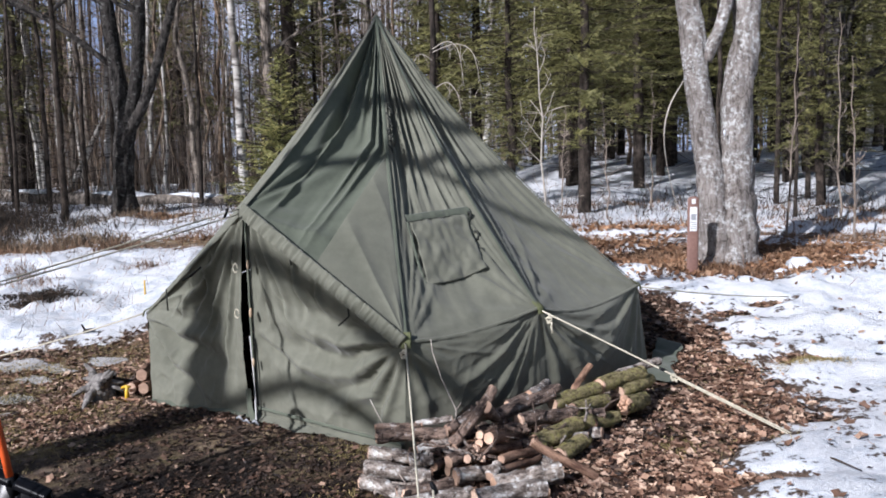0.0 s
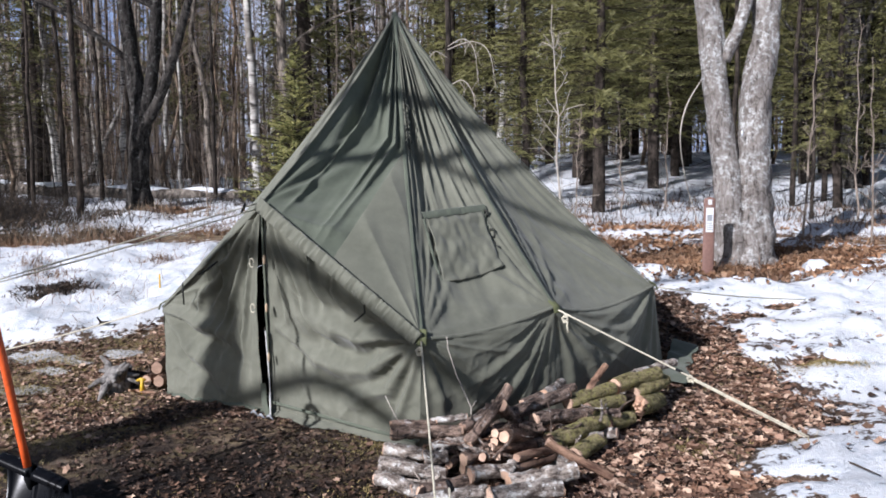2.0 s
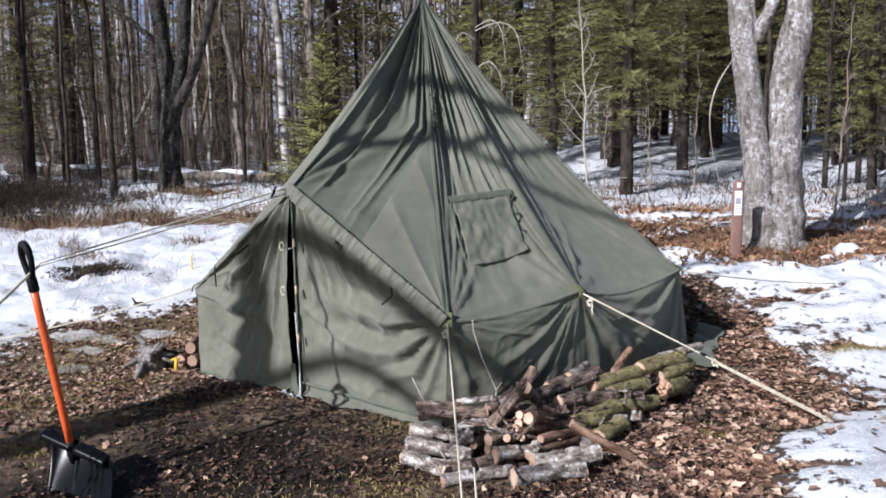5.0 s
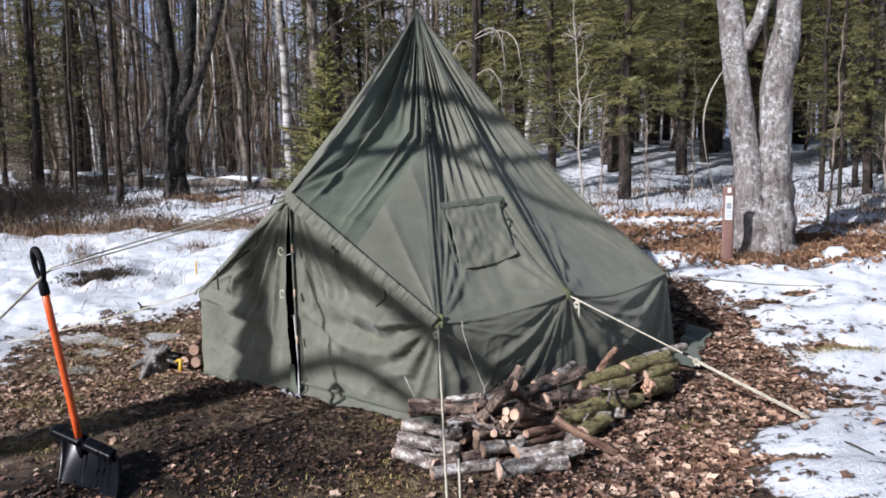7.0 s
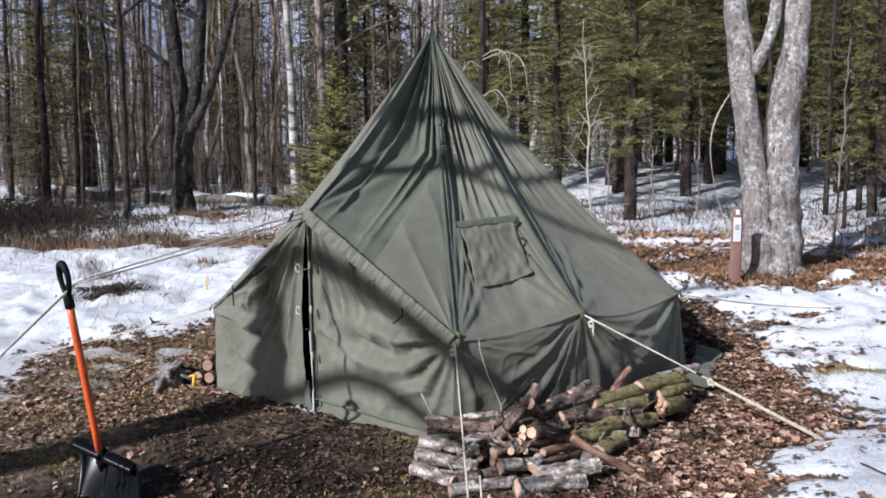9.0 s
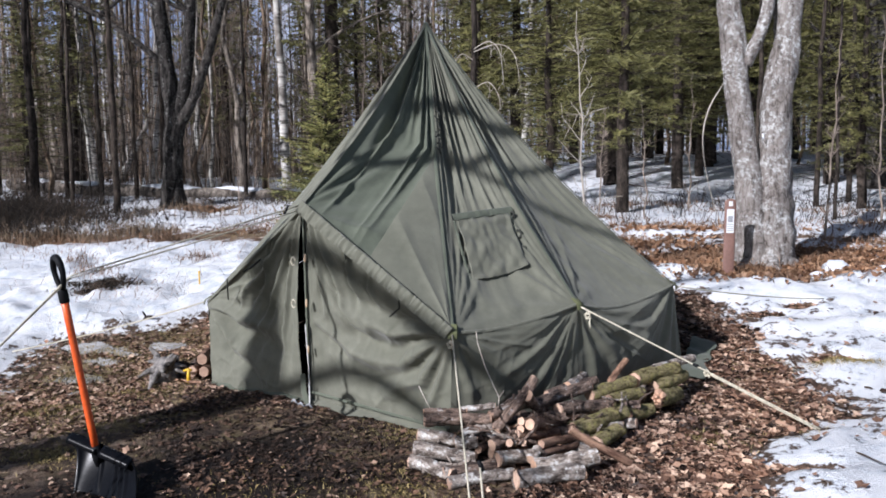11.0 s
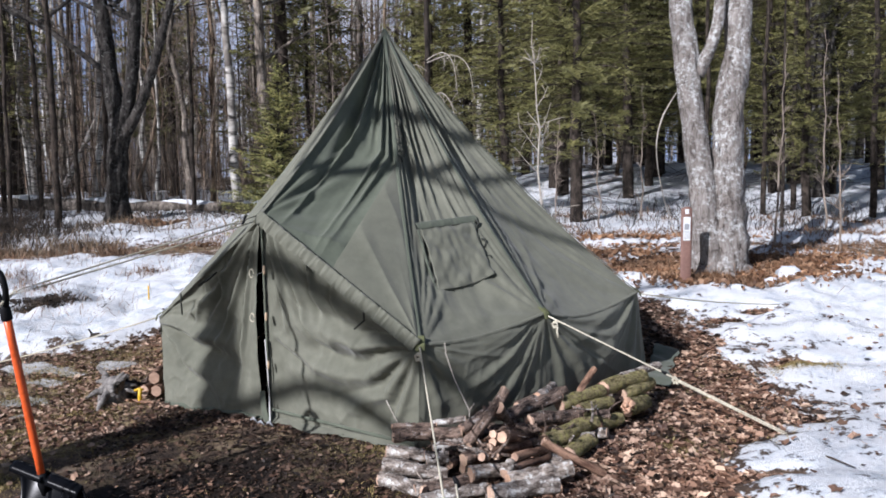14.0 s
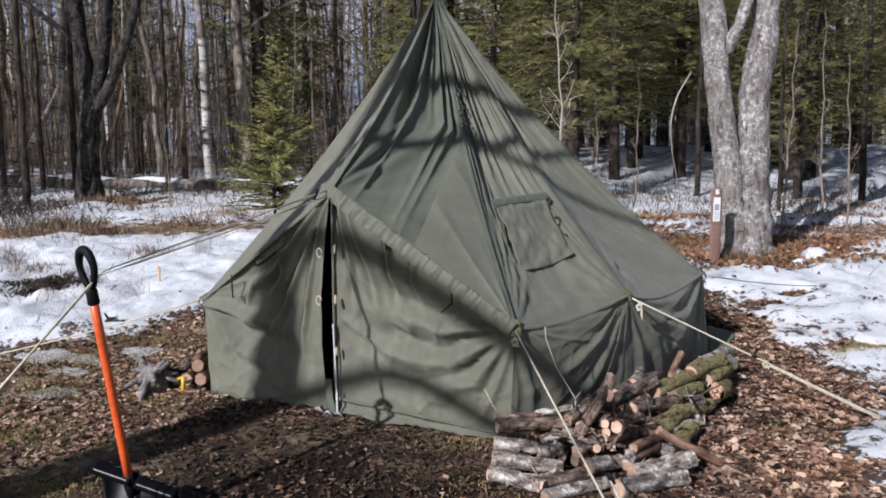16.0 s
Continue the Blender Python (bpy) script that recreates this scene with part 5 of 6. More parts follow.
def spruce(name, seed, h, rmax, r, low, label, needles=None, step=0.15, per=12, dense=3.4, width=0.0095, droop=0.16, tuft=0.075):
    rs = random.Random(seed)
    ob = empty(name, label, "tree", "conifers of the forest edge")
    b = Buf()
    pth = trunk_path(0, 0, -0.2, 0.1, 0, h, 14, 0.05, seed)
    b.tube(pth, [r * (1.01 - i / 14.2) for i in range(15)], 9, wob=0.06)
    part("trunk", b, SPRUCEBARK, ob)

    def at(z):
        s = max(0, min(13.99, (z + 0.2) / (h + 0.2) * 14))
        return pth[int(s)].lerp(pth[int(s) + 1], s - int(s))

    c = Buf()
    stems = sprays(c, rs, low, h, rmax, at, step, per, dense, droop, width, tuft)
    tagged(part("crown", c.mesh("crown", needles or NEEDLE, False), None, ob), kind="stuff")
    d = Buf()
    for o, e in stems[:: 2]:
        d.tube([o, o.lerp(e, 0.5) + Vector((0, 0, 0.03)), e], [0.012, 0.008, 0.004], 3, cap=False)
    for k in range(26):
        z = rs.uniform(0.3, max(0.5, low + 0.4))
        a = rs.uniform(0, 6.28)
        o = at(z)
        d.tube([o, o + Vector((math.cos(a), math.sin(a), rs.uniform(-0.4, 0.1))) * rs.uniform(0.2, 0.7 * rmax)], [0.008, 0.003], 3, cap=False)
    tagged(part("dead_branchwork", d, SPRUCEBARK, ob), kind="stuff")
    return ob


def stand(ob, x, y, rz=0.0, s=1.0):
    ob.matrix_basis = Matrix.Translation((x, y, base_height(x, y))) @ Matrix.Rotation(rz, 4, "Z") @ Matrix.Scale(s, 4)
    return ob


def again(ob, x, y, rz=0.0, s=1.0):
    c = copy_thing(ob, Matrix.Identity(4))
    return stand(c, x, y, rz, s)


GREY_L, BROWN_L, BIRCH_L = "slender grey bare hardwood tree in the forest", "slender brown bare hardwood tree in the forest", "white-barked bare birch tree in the forest"
SPR_L, HEM_L = "dark green spruce with drooping boughs at the forest edge", "tall dense conifer with bare lower trunk in the forest"
hw = [hardwood("hardwood_tree", GREYBARK, 21, 13, 0.10, 1.0, GREY_L), hardwood("hardwood_tree", WARMBARK, 22, 12, 0.065, 1.1, BROWN_L), hardwood("hardwood_tree", GREYBARK, 23, 14, 0.12, 0.4, GREY_L, 0.25, 15), hardwood("hardwood_tree", WARMBARK, 24, 10, 0.045, 0.5, BROWN_L)]
bi = [hardwood("birch_tree", BIRCH, 31, 13, 0.10, 0.5, BIRCH_L, 0.4), hardwood("birch_tree", BIRCH, 32, 12, 0.055, 0.6, BIRCH_L, 0.4)]
sn = [snag("thin_spruce", 41, 10, 0.075, "thin dark trunk with short dead side branches"), snag("thin_spruce", 42, 9, 0.06, "thin dark trunk with short dead side branches")]
sp = [spruce("spruce_tree", 51, 8.5, 1.7, 0.12, 1.3, SPR_L), spruce("spruce_tree", 52, 11, 2.0, 0.15, 2.0, HEM_L, None, 0.19, 11), spruce("spruce_tree", 53, 6.5, 1.35, 0.09, 0.9, SPR_L)]
far_sp = [spruce("spruce_tree", 55, 9, 1.8, 0.12, 1.6, SPR_L, None, 0.24, 10, 1.7, 0.021, 0.2, 0.12), spruce("spruce_tree", 56, 12, 2.1, 0.15, 2.4, HEM_L, None, 0.27, 10, 1.6, 0.022, 0.2, 0.12)]
young = spruce("young_spruce", 54, 2.9, 1.0, 0.03, 0.35, "young light green spruce behind the tent", NEEDLE_Y, 0.05, 10, 3.4, 0.011, -0.12)

# trunks that stand out on the left of the clearing
stand(sn[0], -9.96, 13.9, 0.4)
stand(sn[1], -10.95, 16.5, 1.0)
again(sn[0], -7.72, 13.1, 2.4, 0.9)
again(sn[1], -12.6, 15.2, 0.2)
again(sn[0], -11.4, 13.2, 4.1, 0.8)
again(sn[1], -8.9, 16.0, 3.1, 0.9)
again(sn[0], -13.5, 17.5, 5.1, 1.0)
stand(bi[0], -9.75, 18.6, 2.0)
stand(bi[1], -11.7, 18.8, 0.5)
again(bi[1], -7.7, 17.6, 1.5, 0.8)
again(bi[1], -8.6, 18.5, 4.0, 1.1)
again(bi[0], -5.75, 17.6, 0.2, 1.15)
again(bi[1], -14.5, 20, 2.9)
stand(hw[0], -6.8, 17.2, 0.5, 0.85)
stand(hw[1], -6.6, 18.2, 2.5)
stand(hw[2], -3.4, 22.0, 0.7)
stand(hw[3], -7.3, 18.9, 0.7)
stand(young, -2.68, 9.8, 0.0, 0.88)
# dark conifers and dead-branched trunks on the left
for x, y, k, s in ((-12.2, 18.8, 1, 0.9), (-9.0, 21.6, 2, 1.2), (-6.0, 23.6, 2, 1.2), (-13.8, 21.5, 1, 1.1), (-10.6, 24.5, 0, 1.2), (-15.6, 18.7, 0, 1.2), (-11.6, 16.1, 2, 1.0)):
    again(far_sp[k % 2] if y > 18 else sp[k], x, y, 1.7 * x, s)
for x, y, s in ((-8.35, 12.7, 0.75), (-9.1, 14.9, 0.95), (-10.4, 14.6, 0.8), (-6.2, 15.9, 0.7), (-11.9, 16.4, 1.0), (5.1, 12.9, 0.8), (5.9, 13.6, 0.9), (6.6, 12.2, 0.8), (4.2, 13.2, 0.7), (7.6, 12.8, 0.9), (4.75, 11.2, 0.5)):
    again(sn[int(abs(x) * 10) % 2], x, y, 2.3 * x, s)
# conifers on the right
big = hardwood("dark_hemlock", DARKBARK, 27, 13, 0.24, 0.2, "thick dark rough trunk standing behind the maple", 0.2, 18)
stand(big, 7.1, 15.4, 0.6)
stand(sp[0], 1.75, 12.2, 0.3, 0.95)
stand(sp[1], 4.9, 19.6, 1.2)
stand(sp[2], 0.6, 13.6, 2.0, 1.1)
again(sp[0], 3.3, 15.6, 3.6, 1.05)
again(sp[1], 6.6, 16.2, 0.6, 1.0)
again(sp[0], 8.3, 14.0, 1.7, 1.0)
again(sp[2], 5.6, 12.4, 4.4, 0.9)
stand(far_sp[1], 2.6, 19.0, 2.6, 0.95)
again(sp[2], 7.0, 11.4, 5.4, 1.0)
stand(far_sp[0], -1.6, 19.5, 0.9, 0.9)
again(sp[2], -11.9, 12.6, 2.2, 0.8)
again(sp[2], -10.9, 12.9, 0.4, 0.85)
again(sp[0], -12.4, 13.6, 5.0, 0.7)
again(sp[2], -13.6, 14.4, 0.7, 1.0)
again(sp[0], -15.0, 16.5, 1.1, 1.0)

rs = random.Random(77)
taken = [(-7.1, 14.1), (-9.96, 13.9), (2.6, 7.5)]


def free(x, y, gap_):
    if all((x - a) ** 2 + (y - b) ** 2 > gap_ ** 2 for a, b in taken):
        taken.append((x, y))
        return True
    return False


n = 0
while n < 120:
    y = rs.uniform(15.5, 34)
    x = rs.uniform(-0.72 * y, 0.5 * y) if n < 96 else rs.uniform(0.1 * y, 0.68 * y)
    if not free(x, y, 0.75):
        continue
    n += 1
    conifer = rs.random() < (0.80 if x > 0.03 * y else 0.18)
    if conifer:
        again(rs.choice(sp if y < 17.5 else far_sp), x, y, rs.uniform(0, 6.28), rs.uniform(0.8, 1.35))
    else:
        again(rs.choice(hw + hw + bi + bi + sn), x, y, rs.uniform(0, 6.28), rs.uniform(0.8, 1.25))


def far_woods():
    rs = random.Random(8)
    b = Buf()
    for k in range(820):
        y = rs.uniform(30, 85)
        x = rs.uniform(-0.85, 0.85) * y
        z = base_height(x, y)
        h = rs.uniform(9, 17)
        r = rs.uniform(0.04, 0.13)
        mi = rs.choice([0, 0, 1, 1, 2])
        dx = rs.uniform(-0.7, 0.7)
        b.tube([(x, y, z - 0.3), (x + dx * 0.4, y, z + h * 0.5), (x + dx, y, z + h)], [r, r * 0.7, r * 0.2], 5, cap=False, mi=mi)
        if mi != 2 or rs.random() < 0.5:
            for j in range(7):
                zz = z + h * rs.uniform(0.35, 0.95)
                a = rs.uniform(0, 6.28)
                ln = rs.uniform(0.8, 2.2)
                p = Vector((x + dx * (zz - z) / h, y, zz))
                b.tube([p, p + Vector((math.cos(a) * ln, math.sin(a) * ln, ln * 0.6))], [r * 0.3, 0.01], 3, cap=False, mi=mi)
    for k in range(330):
        y = rs.uniform(34, 90)
        x = rs.uniform(-0.85, 0.85) * y
        if x < 0.02 * y and rs.random() < 0.55:
            continue
        z = base_height(x, y)
        h = rs.uniform(6, 15)
        rr = rs.uniform(1.3, 2.4)
        for j in range(300):
            t = rs.random() ** 0.8
            a = rs.uniform(0, 6.28)
            q = rr * (1 - t) * rs.uniform(0.3, 1.05)
            p = Vector((x + math.cos(a) * q, y + math.sin(a) * q, z + 0.6 + (h - 0.6) * t))
            d = Vector((math.cos(a), math.sin(a), rs.uniform(-0.8, 0.1))) * rs.uniform(0.25, 0.6)
            w = Vector((-math.sin(a), math.cos(a), rs.uniform(-0.5, 0.5))) * rs.uniform(0.04, 0.10)
            b.add([p, p + d * 0.5 + w, p + d, p + d * 0.5 - w], [(0, 1, 2, 3)], 3)
    me = b.mesh("far_woods", [GREYBARK, WARMBARK, BIRCH, NEEDLE])
    tagged(new("far_woods", me), "dense mixed forest of bare trunks and conifers", "forest", kind="stuff")


far_woods()


def far_sky():
    """Pale hazy sky low behind the forest."""
    m, b, node, link = mat("hazy_sky")
    v = coords(node, link, (1, 1, 1.8))
    c = ramp(node, link, tex(node, link, v, 0.035, 5), [(0.4, (0.48, 0.61, 0.90)), (0.62, (0.93, 0.94, 1.0))])
    b.inputs["Base Color"].default_value = (0, 0, 0, 1)
    b.inputs["Specular IOR Level"].default_value = 0.0
    link(c, b.inputs["Emission Color"])
    b.inputs["Emission Strength"].default_value = 0.55
    arc = surf(lambda u, v: Vector((150 * math.sin(1.9 * (u - 0.5)), 150 * math.cos(1.9 * (u - 0.5)), 2 + 60 * v)), 40, 4)
    tagged(new("backdrop", arc.mesh("backdrop", m)), "pale blue hazy sky behind the forest", "sky", kind="structure")


far_sky()


def undergrowth():
    """Fine upright stems and twigs between the trunks."""
    rs = random.Random(18)
    b = Buf()
    for k in range(3400):
        y = rs.uniform(16.5, 42)
        x = rs.uniform(-0.78, 0.72) * y
        if x > -1 and (y < 26 or rs.random() < 0.6):
            continue
        z = base_height(x, y)
        h = rs.uniform(0.8, 3.5) if rs.random() < 0.7 else rs.uniform(3, 7)
        dx, dy = rs.gauss(0, 0.06) * h, rs.gauss(0, 0.06) * h
        p = Vector((x, y, z - 0.1))
        q = p + Vector((dx, dy, h))
        m = p.lerp(q, 0.5) + Vector((rs.gauss(0, 0.03) * h, 0, 0))
        r = 0.004 + 0.0022 * h
        mi = rs.choice([0, 1, 1, 2, 2, 2])
        b.tube([p, m, q], [r, r * 0.7, r * 0.2], 3, cap=False, mi=mi)
        for j in range(8):
            t = rs.uniform(0.15, 1)
            o = p.lerp(m, t * 2) if t < 0.5 else m.lerp(q, t * 2 - 1)
            a = rs.uniform(0, 6.28)
            ln = h * rs.uniform(0.06, 0.2)
            e = o + Vector((math.cos(a) * ln, math.sin(a) * ln, ln * rs.uniform(0.1, 1.0)))
            b.tube([o, e], [r * 0.5, 0.003], 3, cap=False, mi=mi)
            b.tube([o.lerp(e, 0.6), o.lerp(e, 0.6) + Vector((rs.gauss(0, 0.5), rs.gauss(0, 0.5), 0.4)) * ln * 0.6], [r * 0.3, 0.002], 3, cap=False, mi=mi)
    tagged(new("undergrowth", b.mesh("undergrowth", [BRUSH, WARMBARK, TWIG])), "fine bare saplings and twigs between the trunks", "undergrowth", kind="stuff")


undergrowth()


def fallen_log():
    b = Buf()
    pth = crooked([(-14.5, 19.3, 1.70), (-12.86, 18.5, 1.59), (-8.8, 16.5, 1.42), (-4.9, 16.2, 1.30), (-3.0, 16.4, 1.25)], 8)
    b.tube(pth, radii(pth, [0.17, 0.17, 0.16, 0.14, 0.11]), 12, wob=0.12)
    ob = tagged(part("fallen_trunk", b, GREYBARK), "long grey fallen trunk with snow on top", "fallen log")
    for i0, i1 in ((4, 9), (9, 14), (15, 19), (19, 22), (23, 30)):
        s = Buf()
        run = pth[i0:i1 + 1]
        s.tube([p + Vector((0, -0.03, 0.115)) for p in run], [0.012 if k in (0, len(run) - 1) else 0.085 for k in range(len(run))], 8, wob=1.2)
        part("snow_cap", s, SNOWLUMP, ob, "thin broken snow along its top")


fallen_log()


def sapling(x, y, h, seed, spread=0.5, material=PALETWIG, label="thin pale bare sapling"):
    rs = random.Random(seed)
    z = base_height(x, y)
    ob = empty("bare_sapling", label, "sapling", "bare saplings")
    b = Buf()
    pth = trunk_path(x, y, z - 0.05, x + rs.uniform(-0.15, 0.15), y, z + h, 12, 0.05, seed)
    b.tube(pth, [0.016 * (1 - 0.8 * i / 12) * (h / 2.5) ** 0.5 for i in range(13)], 6)
    part("stem", b, material, ob)
    c = Buf()
    for k in range(16):
        t = rs.uniform(0.2, 0.95)
        p = pth[int(t * 12)]
        a = rs.uniform(0, 6.28)
        limb(c, rs, p, Vector((math.cos(a), math.sin(a), 1.2)).normalized(), spread * h * 0.35 * (1.2 - t), 0.006, 1, 4, 0.2, 0.1, 4, 3)
    tagged(part("twigwork", c, material, ob), kind="stuff")
    return ob


sapling(0.845, 7.8, 2.75, 1, 0.55)
sapling(3.9, 9.3, 2.6, 2, 0.3, TWIG, "thin brown bare sapling")
sapling(4.6, 9.0, 2.2, 3, 0.3, TWIG, "thin brown bare sapling")
sapling(2.05, 11.5, 2.0, 4, 0.4, TWIG, "thin brown bare sapling")
sapling(2.9, 12.5, 2.4, 5, 0.3, TWIG, "thin brown bare sapling")
sapling(1.2, 10.4, 1.8, 6, 0.4, TWIG, "thin brown bare sapling")
sapling(5.3, 11.0, 3.0, 7, 0.3, TWIG, "thin brown bare sapling")
sapling(-4.9, 12.3, 1.5, 8, 0.4, TWIG, "thin brown bare sapling")
b = Buf()
pth = crooked([(2.62, 8.9, 0.8), (2.42, 8.9, 1.35), (2.31, 8.87, 1.95), (2.37, 8.87, 2.35), (2.55, 8.87, 2.68)], 6)
b.tube(pth, radii(pth, [0.004, 0.005, 0.008, 0.011, 0.005]), 7, wob=0.2)
tagged(part("curved_sapling", b, PALETWIG), "pale curved broken sapling behind the maple", "sapling")
b = Buf()
pth = crooked([(-12.0, 20.5, 1.6), (-10.4, 19.5, 3.4), (-9.6, 19.0, 4.4)], 5)
b.tube(pth, radii(pth, [0.08, 0.07, 0.05]), 8)
tagged(part("leaning_trunk", b, BIRCH), "pale dead trunk leaning among the trees", "fallen log")


def drooping_bough():
    """Pale dead boughs hanging in arcs from a dark trunk."""
    ob = empty("dead_spruce", "dead dark-trunked spruce with pale drooping bare boughs", "tree")
    z = base_height(-0.55, 13.0)
    b = Buf()
    pth = trunk_path(-0.8, 13.0, z - 0.2, -0.7, 13.0, z + 9, 14, 0.06, 3.0)
    b.tube(pth, [0.075 * (1 - 0.75 * i / 14) for i in range(15)], 8, wob=0.06)
    part("trunk", b, SPRUCEBARK, ob)
    for x, h, ln, drop in ((0.85, 3.55, 0.55, 0.75), (0.55, 3.6, 0.3, 0.7), (-0.4, 3.4, 0.5, 0.35), (0.5, 2.9, 0.4, 0.4)):
        c = Buf()
        o = Vector((-0.76, 12.97, z + h - 0.68))
        p = crooked([o, o + Vector((x * 0.5, -0.12, 0.10)), o + Vector((x * 0.85, -0.2, -0.10)), o + Vector((x, -0.22, -drop))], 5)
        c.tube(p, radii(p, [0.010, 0.008, 0.007, 0.003]), 5)
        for k in range(4, len(p), 2):
            q = p[k]
            c.tube([q, q + Vector((0.10 * math.sin(k * 2.1), -0.03, -0.13)), q + Vector((0.12 * math.sin(k * 2.1), -0.03, -0.26))], [0.004, 0.003, 0.0015], 4, cap=False)
        part("bough", c, PALETWIG, ob, "pale bare drooping bough")


drooping_bough()


# ---- litter, grass and brush ----
def scatter_leaves(count, seed, x0, x1, material, size, label, curl=0.6, y0=1.1, y1=8.8):
    rng = np.random.default_rng(seed)
    b = Buf()
    made = 0
    while made < count:
        x, y = rng.uniform(x0, x1), rng.uniform(y0, y1)
        if rng.random() > 1.15 - 0.09 * y:
            continue
        s = snow_field(x, y, True)
        if s > 0.02 and rng.random() > (0.35 if s < 0.08 else 0.022 - 0.03 * s):
            continue
        if ((x + 0.55) ** 2 + (y - 5.2) ** 2) < 1.2:
            continue
        mudd = 1.0 - math.sqrt(((x + 1.2) / 1.45) ** 2 + ((y - 2.85) / 1.1) ** 2)
        if mudd > 0.05 and rng.random() < (0.93 if material is LEAF else 0.62):
            continue
        if material is WETLEAF and x < -2.0 and rng.random() < 0.88:
            continue
        if nz(x * 2.1, y * 2.1, seed) < -0.12 and rng.random() < 0.55:
            continue
        made += 1
        ln = size * (rng.uniform(0.009, 0.022) if rng.random() < 0.7 else rng.uniform(0.022, 0.036))
        w = ln * rng.uniform(0.5, 0.85)
        a = rng.uniform(0, 6.28)
        d = Vector((math.cos(a), math.sin(a), rng.uniform(-0.4, 0.4)))
        e = Vector((-math.sin(a), math.cos(a), rng.uniform(-0.45, 0.45)))
        p = Vector((x, y, height(x, y) + 0.005 + 0.010 * rng.random()))
        up = ln * rng.uniform(-0.25, curl)
        ring = []
        for k in range(10):
            th = 2 * math.pi * k / 10
            q = (1.0 if k % 2 == 0 else rng.uniform(0.45, 0.8)) * rng.uniform(0.8, 1.1)
            ring.append(p + d * (ln * q * math.cos(th)) + e * (w * q * math.sin(th)) + Vector((0, 0, up * abs(math.sin(th)) + rng.uniform(-0.002, 0.004))))
        b.add([p] + ring, [(0, 1, 2, 3), (0, 3, 4, 5), (0, 5, 6, 7), (0, 7, 8, 9), (0, 9, 10, 1)])
    me = b.mesh("leaf_litter", material, False)
    tagged(new("leaf_litter", me), label, "leaves", kind="stuff")


scatter_leaves(30000, 3, 0.0, 4.3, LEAF, 1.15, "tan and brown dead leaves scattered over the ground")
scatter_leaves(11000, 14, 0.0, 4.3, WETLEAF, 1.15, "dark wet dead leaves matted over the ground")
scatter_leaves(30000, 4, -4.4, 0.5, WETLEAF, 0.8, "wet dark brown leaf scraps on the muddy ground", 0.3)
scatter_leaves(9000, 6, -3.6, 1.6, LEAF, 1.2, "tan dead leaves on the open ground of the clearing", 0.5, -2.6, 1.1)
scatter_leaves(4000, 7, -3.6, 1.6, WETLEAF, 1.2, "dark dead leaves on the open ground of the clearing", 0.4, -2.6, 1.1)
scatter_leaves(20000, 5, -4.4, 0.0, LEAF, 0.95, "tan dead leaves scattered over the mud", 0.4)


def leaf_bank(spots, count, seed):
    """Loose dry leaves drifted round the foot of the maple and under the trees."""
    rng = np.random.default_rng(seed)
    b = Buf()
    for k in range(count):
        cx, cy, rx, ry = spots[rng.integers(len(spots))]
        x, y = cx + rng.normal() * rx, cy + rng.normal() * ry
        p = Vector((x, y, height(x, y) + 0.01 + 0.03 * rng.random()))
        d = Vector((rng.normal(), rng.normal(), rng.normal() * 0.6)).normalized() * rng.uniform(0.02, 0.045)
        e = d.cross(Vector((rng.normal(), rng.normal(), rng.normal()))).normalized() * d.length * 0.55
        b.add([p - d, p + e - d * 0.1, p + d, p - e + d * 0.1], [(0, 1, 2, 3)])
    tagged(new("leaf_bank", b.mesh("leaf_bank", RUSSET, False)), "russet dry leaves drifted round the maple's foot", "leaves", kind="stuff")





def blades(name, label, material, spots, count, seed, lo, hi, wid, flop=0.5):
    rng = np.random.default_rng(seed)
    b = Buf()
    for k in range(count):
        cx, cy, rx, ry = spots[rng.integers(len(spots))]
        x, y = cx + rng.normal() * rx, cy + rng.normal() * ry
        ln = rng.uniform(lo, hi)
        p = Vector((x, y, height(x, y) - 0.01))
        d = Vector((rng.normal() * flop, rng.normal() * flop, 1)).normalized() * ln
        w = Vector((rng.normal(), rng.normal(), 0)).normalized() * wid
        q = p + d * 0.55 + Vector((0, 0, 0.05 * ln))
        b.add([p - w, p + w, q + w * 0.7, p + d + Vector((rng.normal() * 0.2 * ln, rng.normal() * 0.2 * ln, -0.2 * ln * flop)), q - w * 0.7], [(0, 1, 2, 4), (4, 2, 3)])
    tagged(new(name, b.mesh(name, material, False)), label, "grass", kind="stuff")


blades("forest_debris", "thin dead stems and twigs standing in the shaded snow", BRUSH, [(2.6, 11.2, 1.3, 0.5), (4.6, 11.0, 0.9, 0.5), (1.6, 12.8, 0.8, 0.6), (4.0, 14.0, 1.6, 0.9), (6.4, 12.6, 1.0, 0.7), (-5.5, 14.6, 1.2, 0.6), (-7.2, 15.4, 1.2, 0.6)], 1500, 41, 0.08, 0.38, 0.005, 0.5)
blades("forest_ferns", "brown ferns and dry leaves lying on the forest snow", DRYGRASS, [(2.0, 10.2, 0.6, 0.15), (3.4, 10.6, 0.5, 0.2), (5.2, 10.2, 0.6, 0.2), (1.2, 11.2, 0.4, 0.2), (4.2, 12.2, 0.8, 0.2), (2.4, 13.2, 0.9, 0.2), (5.9, 11.5, 0.5, 0.2)], 2600, 42, 0.05, 0.2, 0.007, 1.1)
leaf_bank([(2.6, 7.0, 0.5, 0.15), (3.2, 7.5, 0.45, 0.3), (1.95, 7.55, 0.3, 0.2), (2.7, 8.2, 0.7, 0.35), (3.9, 8.3, 0.6, 0.25), (1.5, 9.0, 0.5, 0.2), (2.2, 9.9, 0.8, 0.15), (-6.0, 13.4, 0.3, 0.12)], 7000, 33)
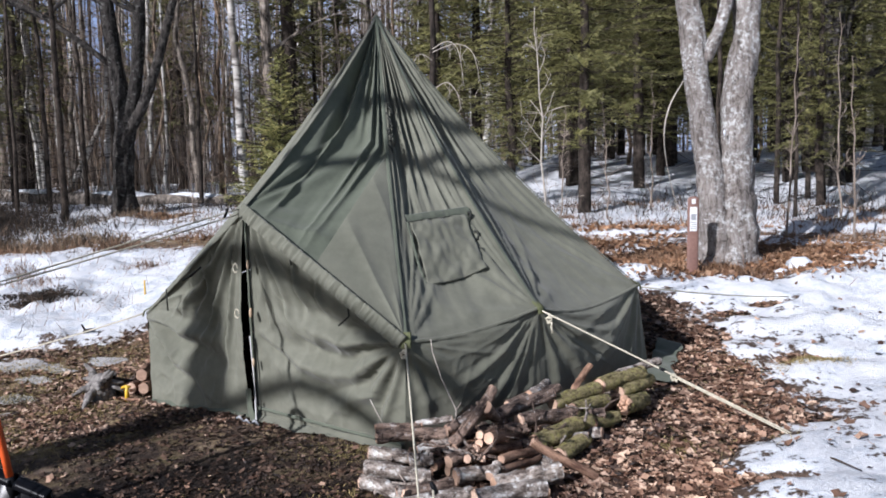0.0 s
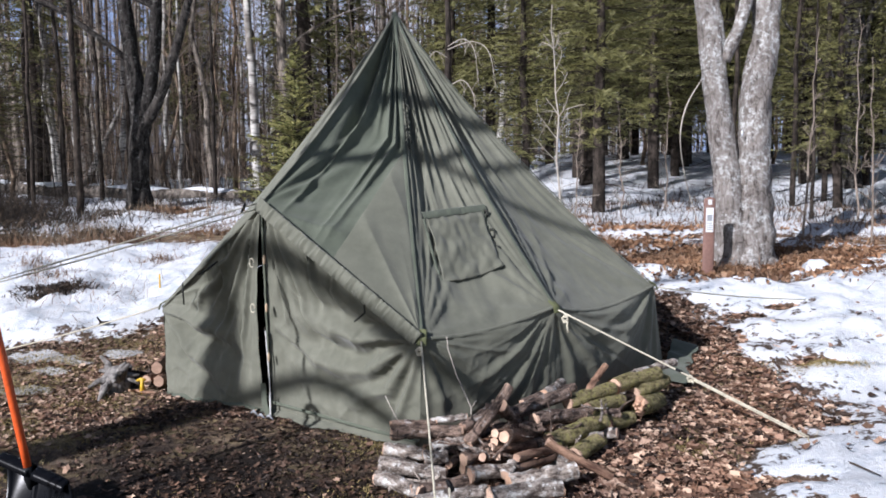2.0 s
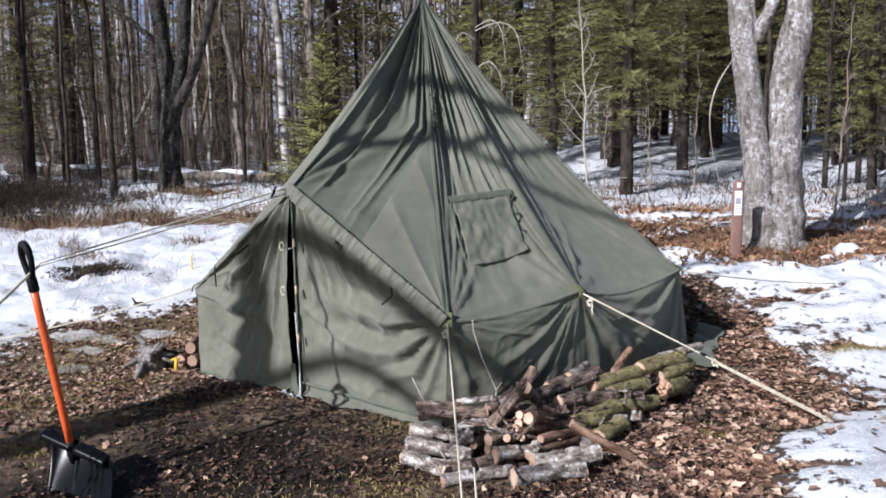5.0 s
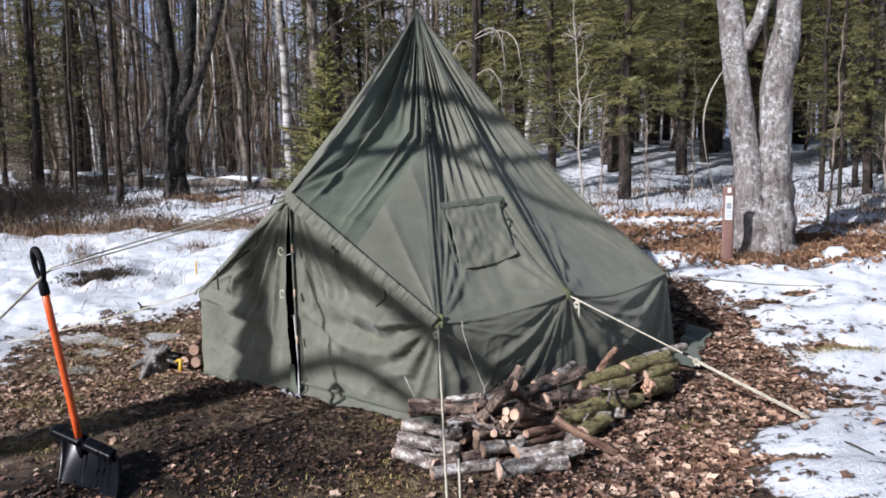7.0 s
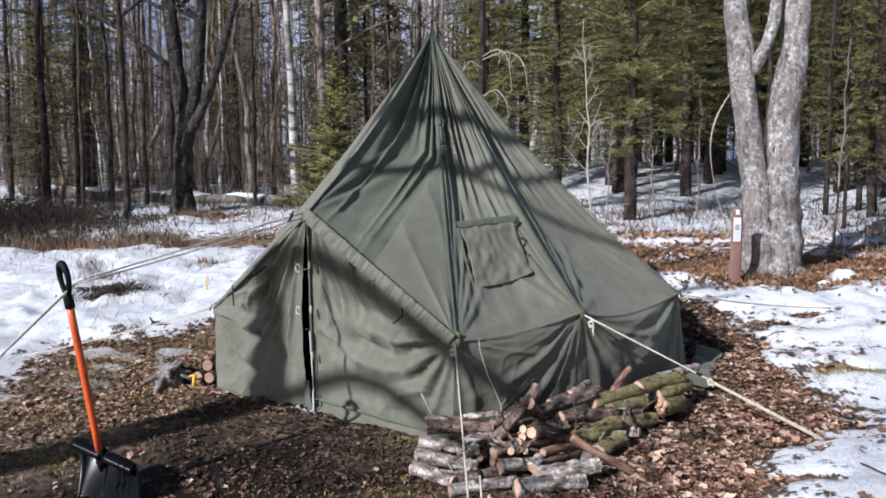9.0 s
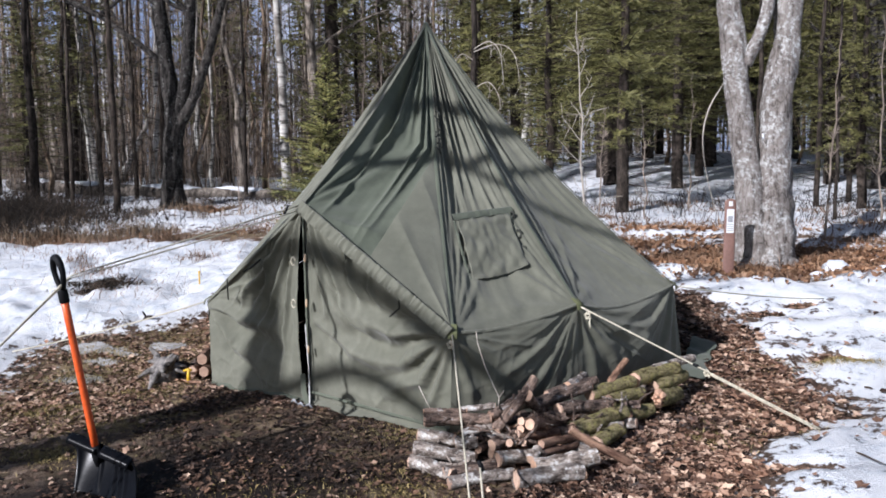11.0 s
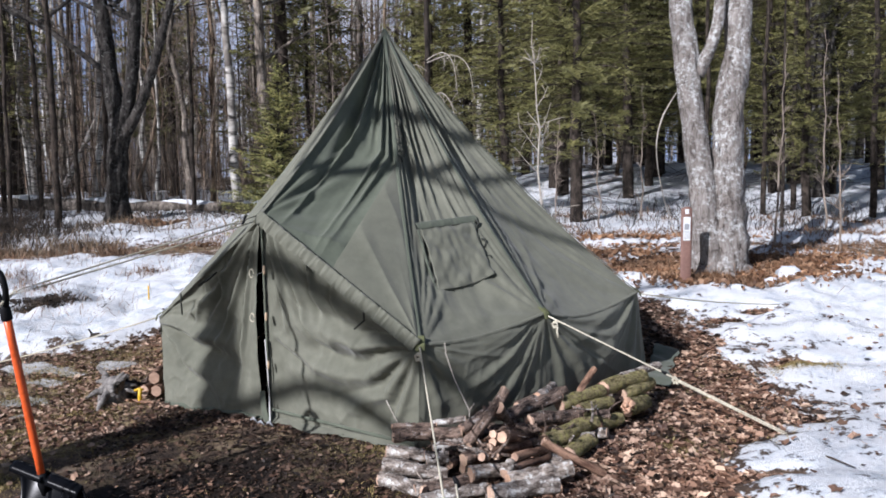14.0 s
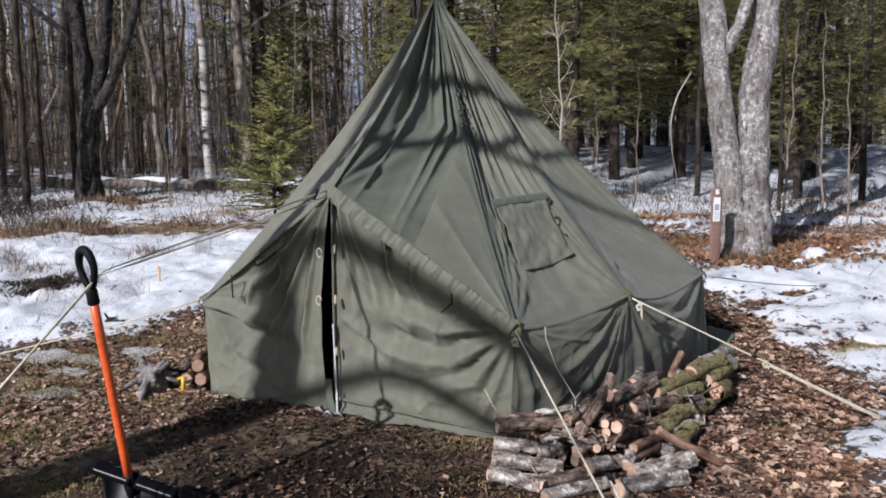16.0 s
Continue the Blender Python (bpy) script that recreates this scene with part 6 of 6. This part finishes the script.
blades("dry_grass", "dry reddish-brown grass and ferns round the maple", DRYGRASS, [(2.45, 7.15, 0.28, 0.12), (3.1, 7.6, 0.35, 0.3), (2.0, 7.9, 0.35, 0.25), (3.7, 8.6, 0.6, 0.4), (1.2, 9.3, 0.35, 0.25), (4.9, 9.4, 0.7, 0.35)], 6500, 5, 0.05, 0.2, 0.004, 1.0)
blades("brush_grass", "brown dead brush and grass along the snow", DULLGRASS, [(-6.4, 9.6, 0.5, 0.2), (-7.6, 9.9, 0.5, 0.3), (-5.7, 10.3, 0.3, 0.15), (-7.4, 10.6, 0.8, 0.3), (-5.5, 12.6, 1.6, 0.5), (-6.6, 13.4, 0.6, 0.2)], 3000, 6, 0.06, 0.32, 0.006, 0.7)
blades("red_brush", "reddish dry grass clumps at the back of the snow", DRYGRASS, [(-5.2, 9.6, 0.9, 0.18), (-4.1, 10.4, 0.35, 0.15), (-3.6, 11.0, 0.4, 0.2), (-6.4, 9.2, 0.5, 0.15), (-4.6, 9.0, 0.12, 0.08)], 1800, 16, 0.06, 0.26, 0.005, 0.7)
blades("grass_tufts", "short yellow-green grass tufts among the leaves", foliage_mat("tuft_grass", (0.10, 0.085, 0.03), (0.26, 0.205, 0.085), (0.46, 0.36, 0.19)), [(-2.6, 3.9, 0.5, 0.4), (-2.9, 4.6, 0.4, 0.4), (-2.4, 3.5, 0.25, 0.1), (-2.75, 3.7, 0.15, 0.08), (-2.3, 3.05, 0.15, 0.08), (-2.5, 5.0, 0.4, 0.4), (-0.35, 2.75, 0.15, 0.15), (-0.5, 3.5, 0.15, 0.1), (-2.9, 5.0, 0.3, 0.3), (-0.9, 2.5, 0.4, 0.25), (1.5, 4.1, 0.2, 0.3), (-3.2, 4.9, 0.25, 0.12), (-2.75, 5.35, 0.3, 0.1), (-3.1, 4.35, 0.2, 0.15), (-2.55, 4.55, 0.2, 0.12), (-2.4, 4.1, 0.2, 0.1), (1.85, 4.9, 0.12, 0.1), (1.2, 3.5, 0.08, 0.06), (2.4, 4.85, 0.12, 0.05), (-2.7, 4.2, 0.5, 0.5), (-2.6, 4.7, 0.45, 0.35), (-3.0, 3.6, 0.4, 0.3)], 52000, 7, 0.015, 0.055, 0.0026, 1.3)
blades("snow_stubble", "sparse dry stems poking out of the snow", DRYGRASS, [(-4.5, 7.5, 1.1, 0.9), (-3.2, 8.2, 0.8, 0.8), (-5.5, 8.6, 0.9, 0.5), (-3.7, 6.3, 0.3, 0.3), (-6.2, 8.2, 0.5, 0.3), (-2.9, 9.3, 0.6, 0.4), (-4.4, 6.9, 0.15, 0.12), (-5.0, 7.6, 0.12, 0.1), (-3.6, 7.7, 0.12, 0.1)], 1700, 8, 0.04, 0.18, 0.003, 0.7)


def brush(spots, count, seed):
    rs = random.Random(seed)
    b = Buf()
    for k in range(count):
        cx, cy, rx, ry, hh = rs.choice(spots)
        x, y = cx + rs.gauss(0, rx), cy + rs.gauss(0, ry)
        p = Vector((x, y, height(x, y) - 0.02))
        d = Vector((rs.gauss(0, 0.6), rs.gauss(0, 0.6), 1)).normalized()
        ln = hh * rs.uniform(0.5, 1.1)
        q = p + d * ln
        b.tube([p, p.lerp(q, 0.5) + Vector((rs.gauss(0, 0.05), 0, 0.03)), q], [0.006, 0.005, 0.002], 3, cap=False)
        for j in range(3):
            m = p.lerp(q, rs.uniform(0.3, 0.95))
            b.tube([m, m + Vector((rs.gauss(0, 0.5), rs.gauss(0, 0.5), rs.gauss(0.3, 0.3))) * 0.35 * ln], [0.004, 0.0015], 3, cap=False)
    tagged(new("brush", b.mesh("brush", BRUSH)), "tangled dark leafless brush at the forest edge", "brush", kind="stuff")


brush([(-8.4, 11.4, 0.5, 0.4, 0.5), (-8.8, 11.8, 0.6, 0.4, 0.6), (-9.2, 11.3, 0.7, 0.5, 0.6), (-8.2, 12.4, 0.7, 0.5, 0.35), (-9.4, 13.0, 0.8, 0.5, 0.5), (-8.6, 10.6, 0.7, 0.4, 0.5), (-8.0, 10.9, 0.8, 0.4, 0.3), (-7.2, 11.2, 1.0, 0.4, 0.25), (-10.5, 12.5, 1.0, 0.6, 0.7), (-9.0, 9.8, 0.9, 0.5, 0.4), (-8.0, 10.2, 0.9, 0.4, 0.3), (-4.0, 6.35, 0.16, 0.08, 0.1), (-6.3, 15.0, 1.4, 0.4, 0.25), (-10, 17, 2.5, 1.0, 0.4), (4, 13, 2.5, 1.2, 0.3), (-8, 22, 5, 2, 1.0), (-5, 25, 5, 2, 1.2)], 4400, 9)
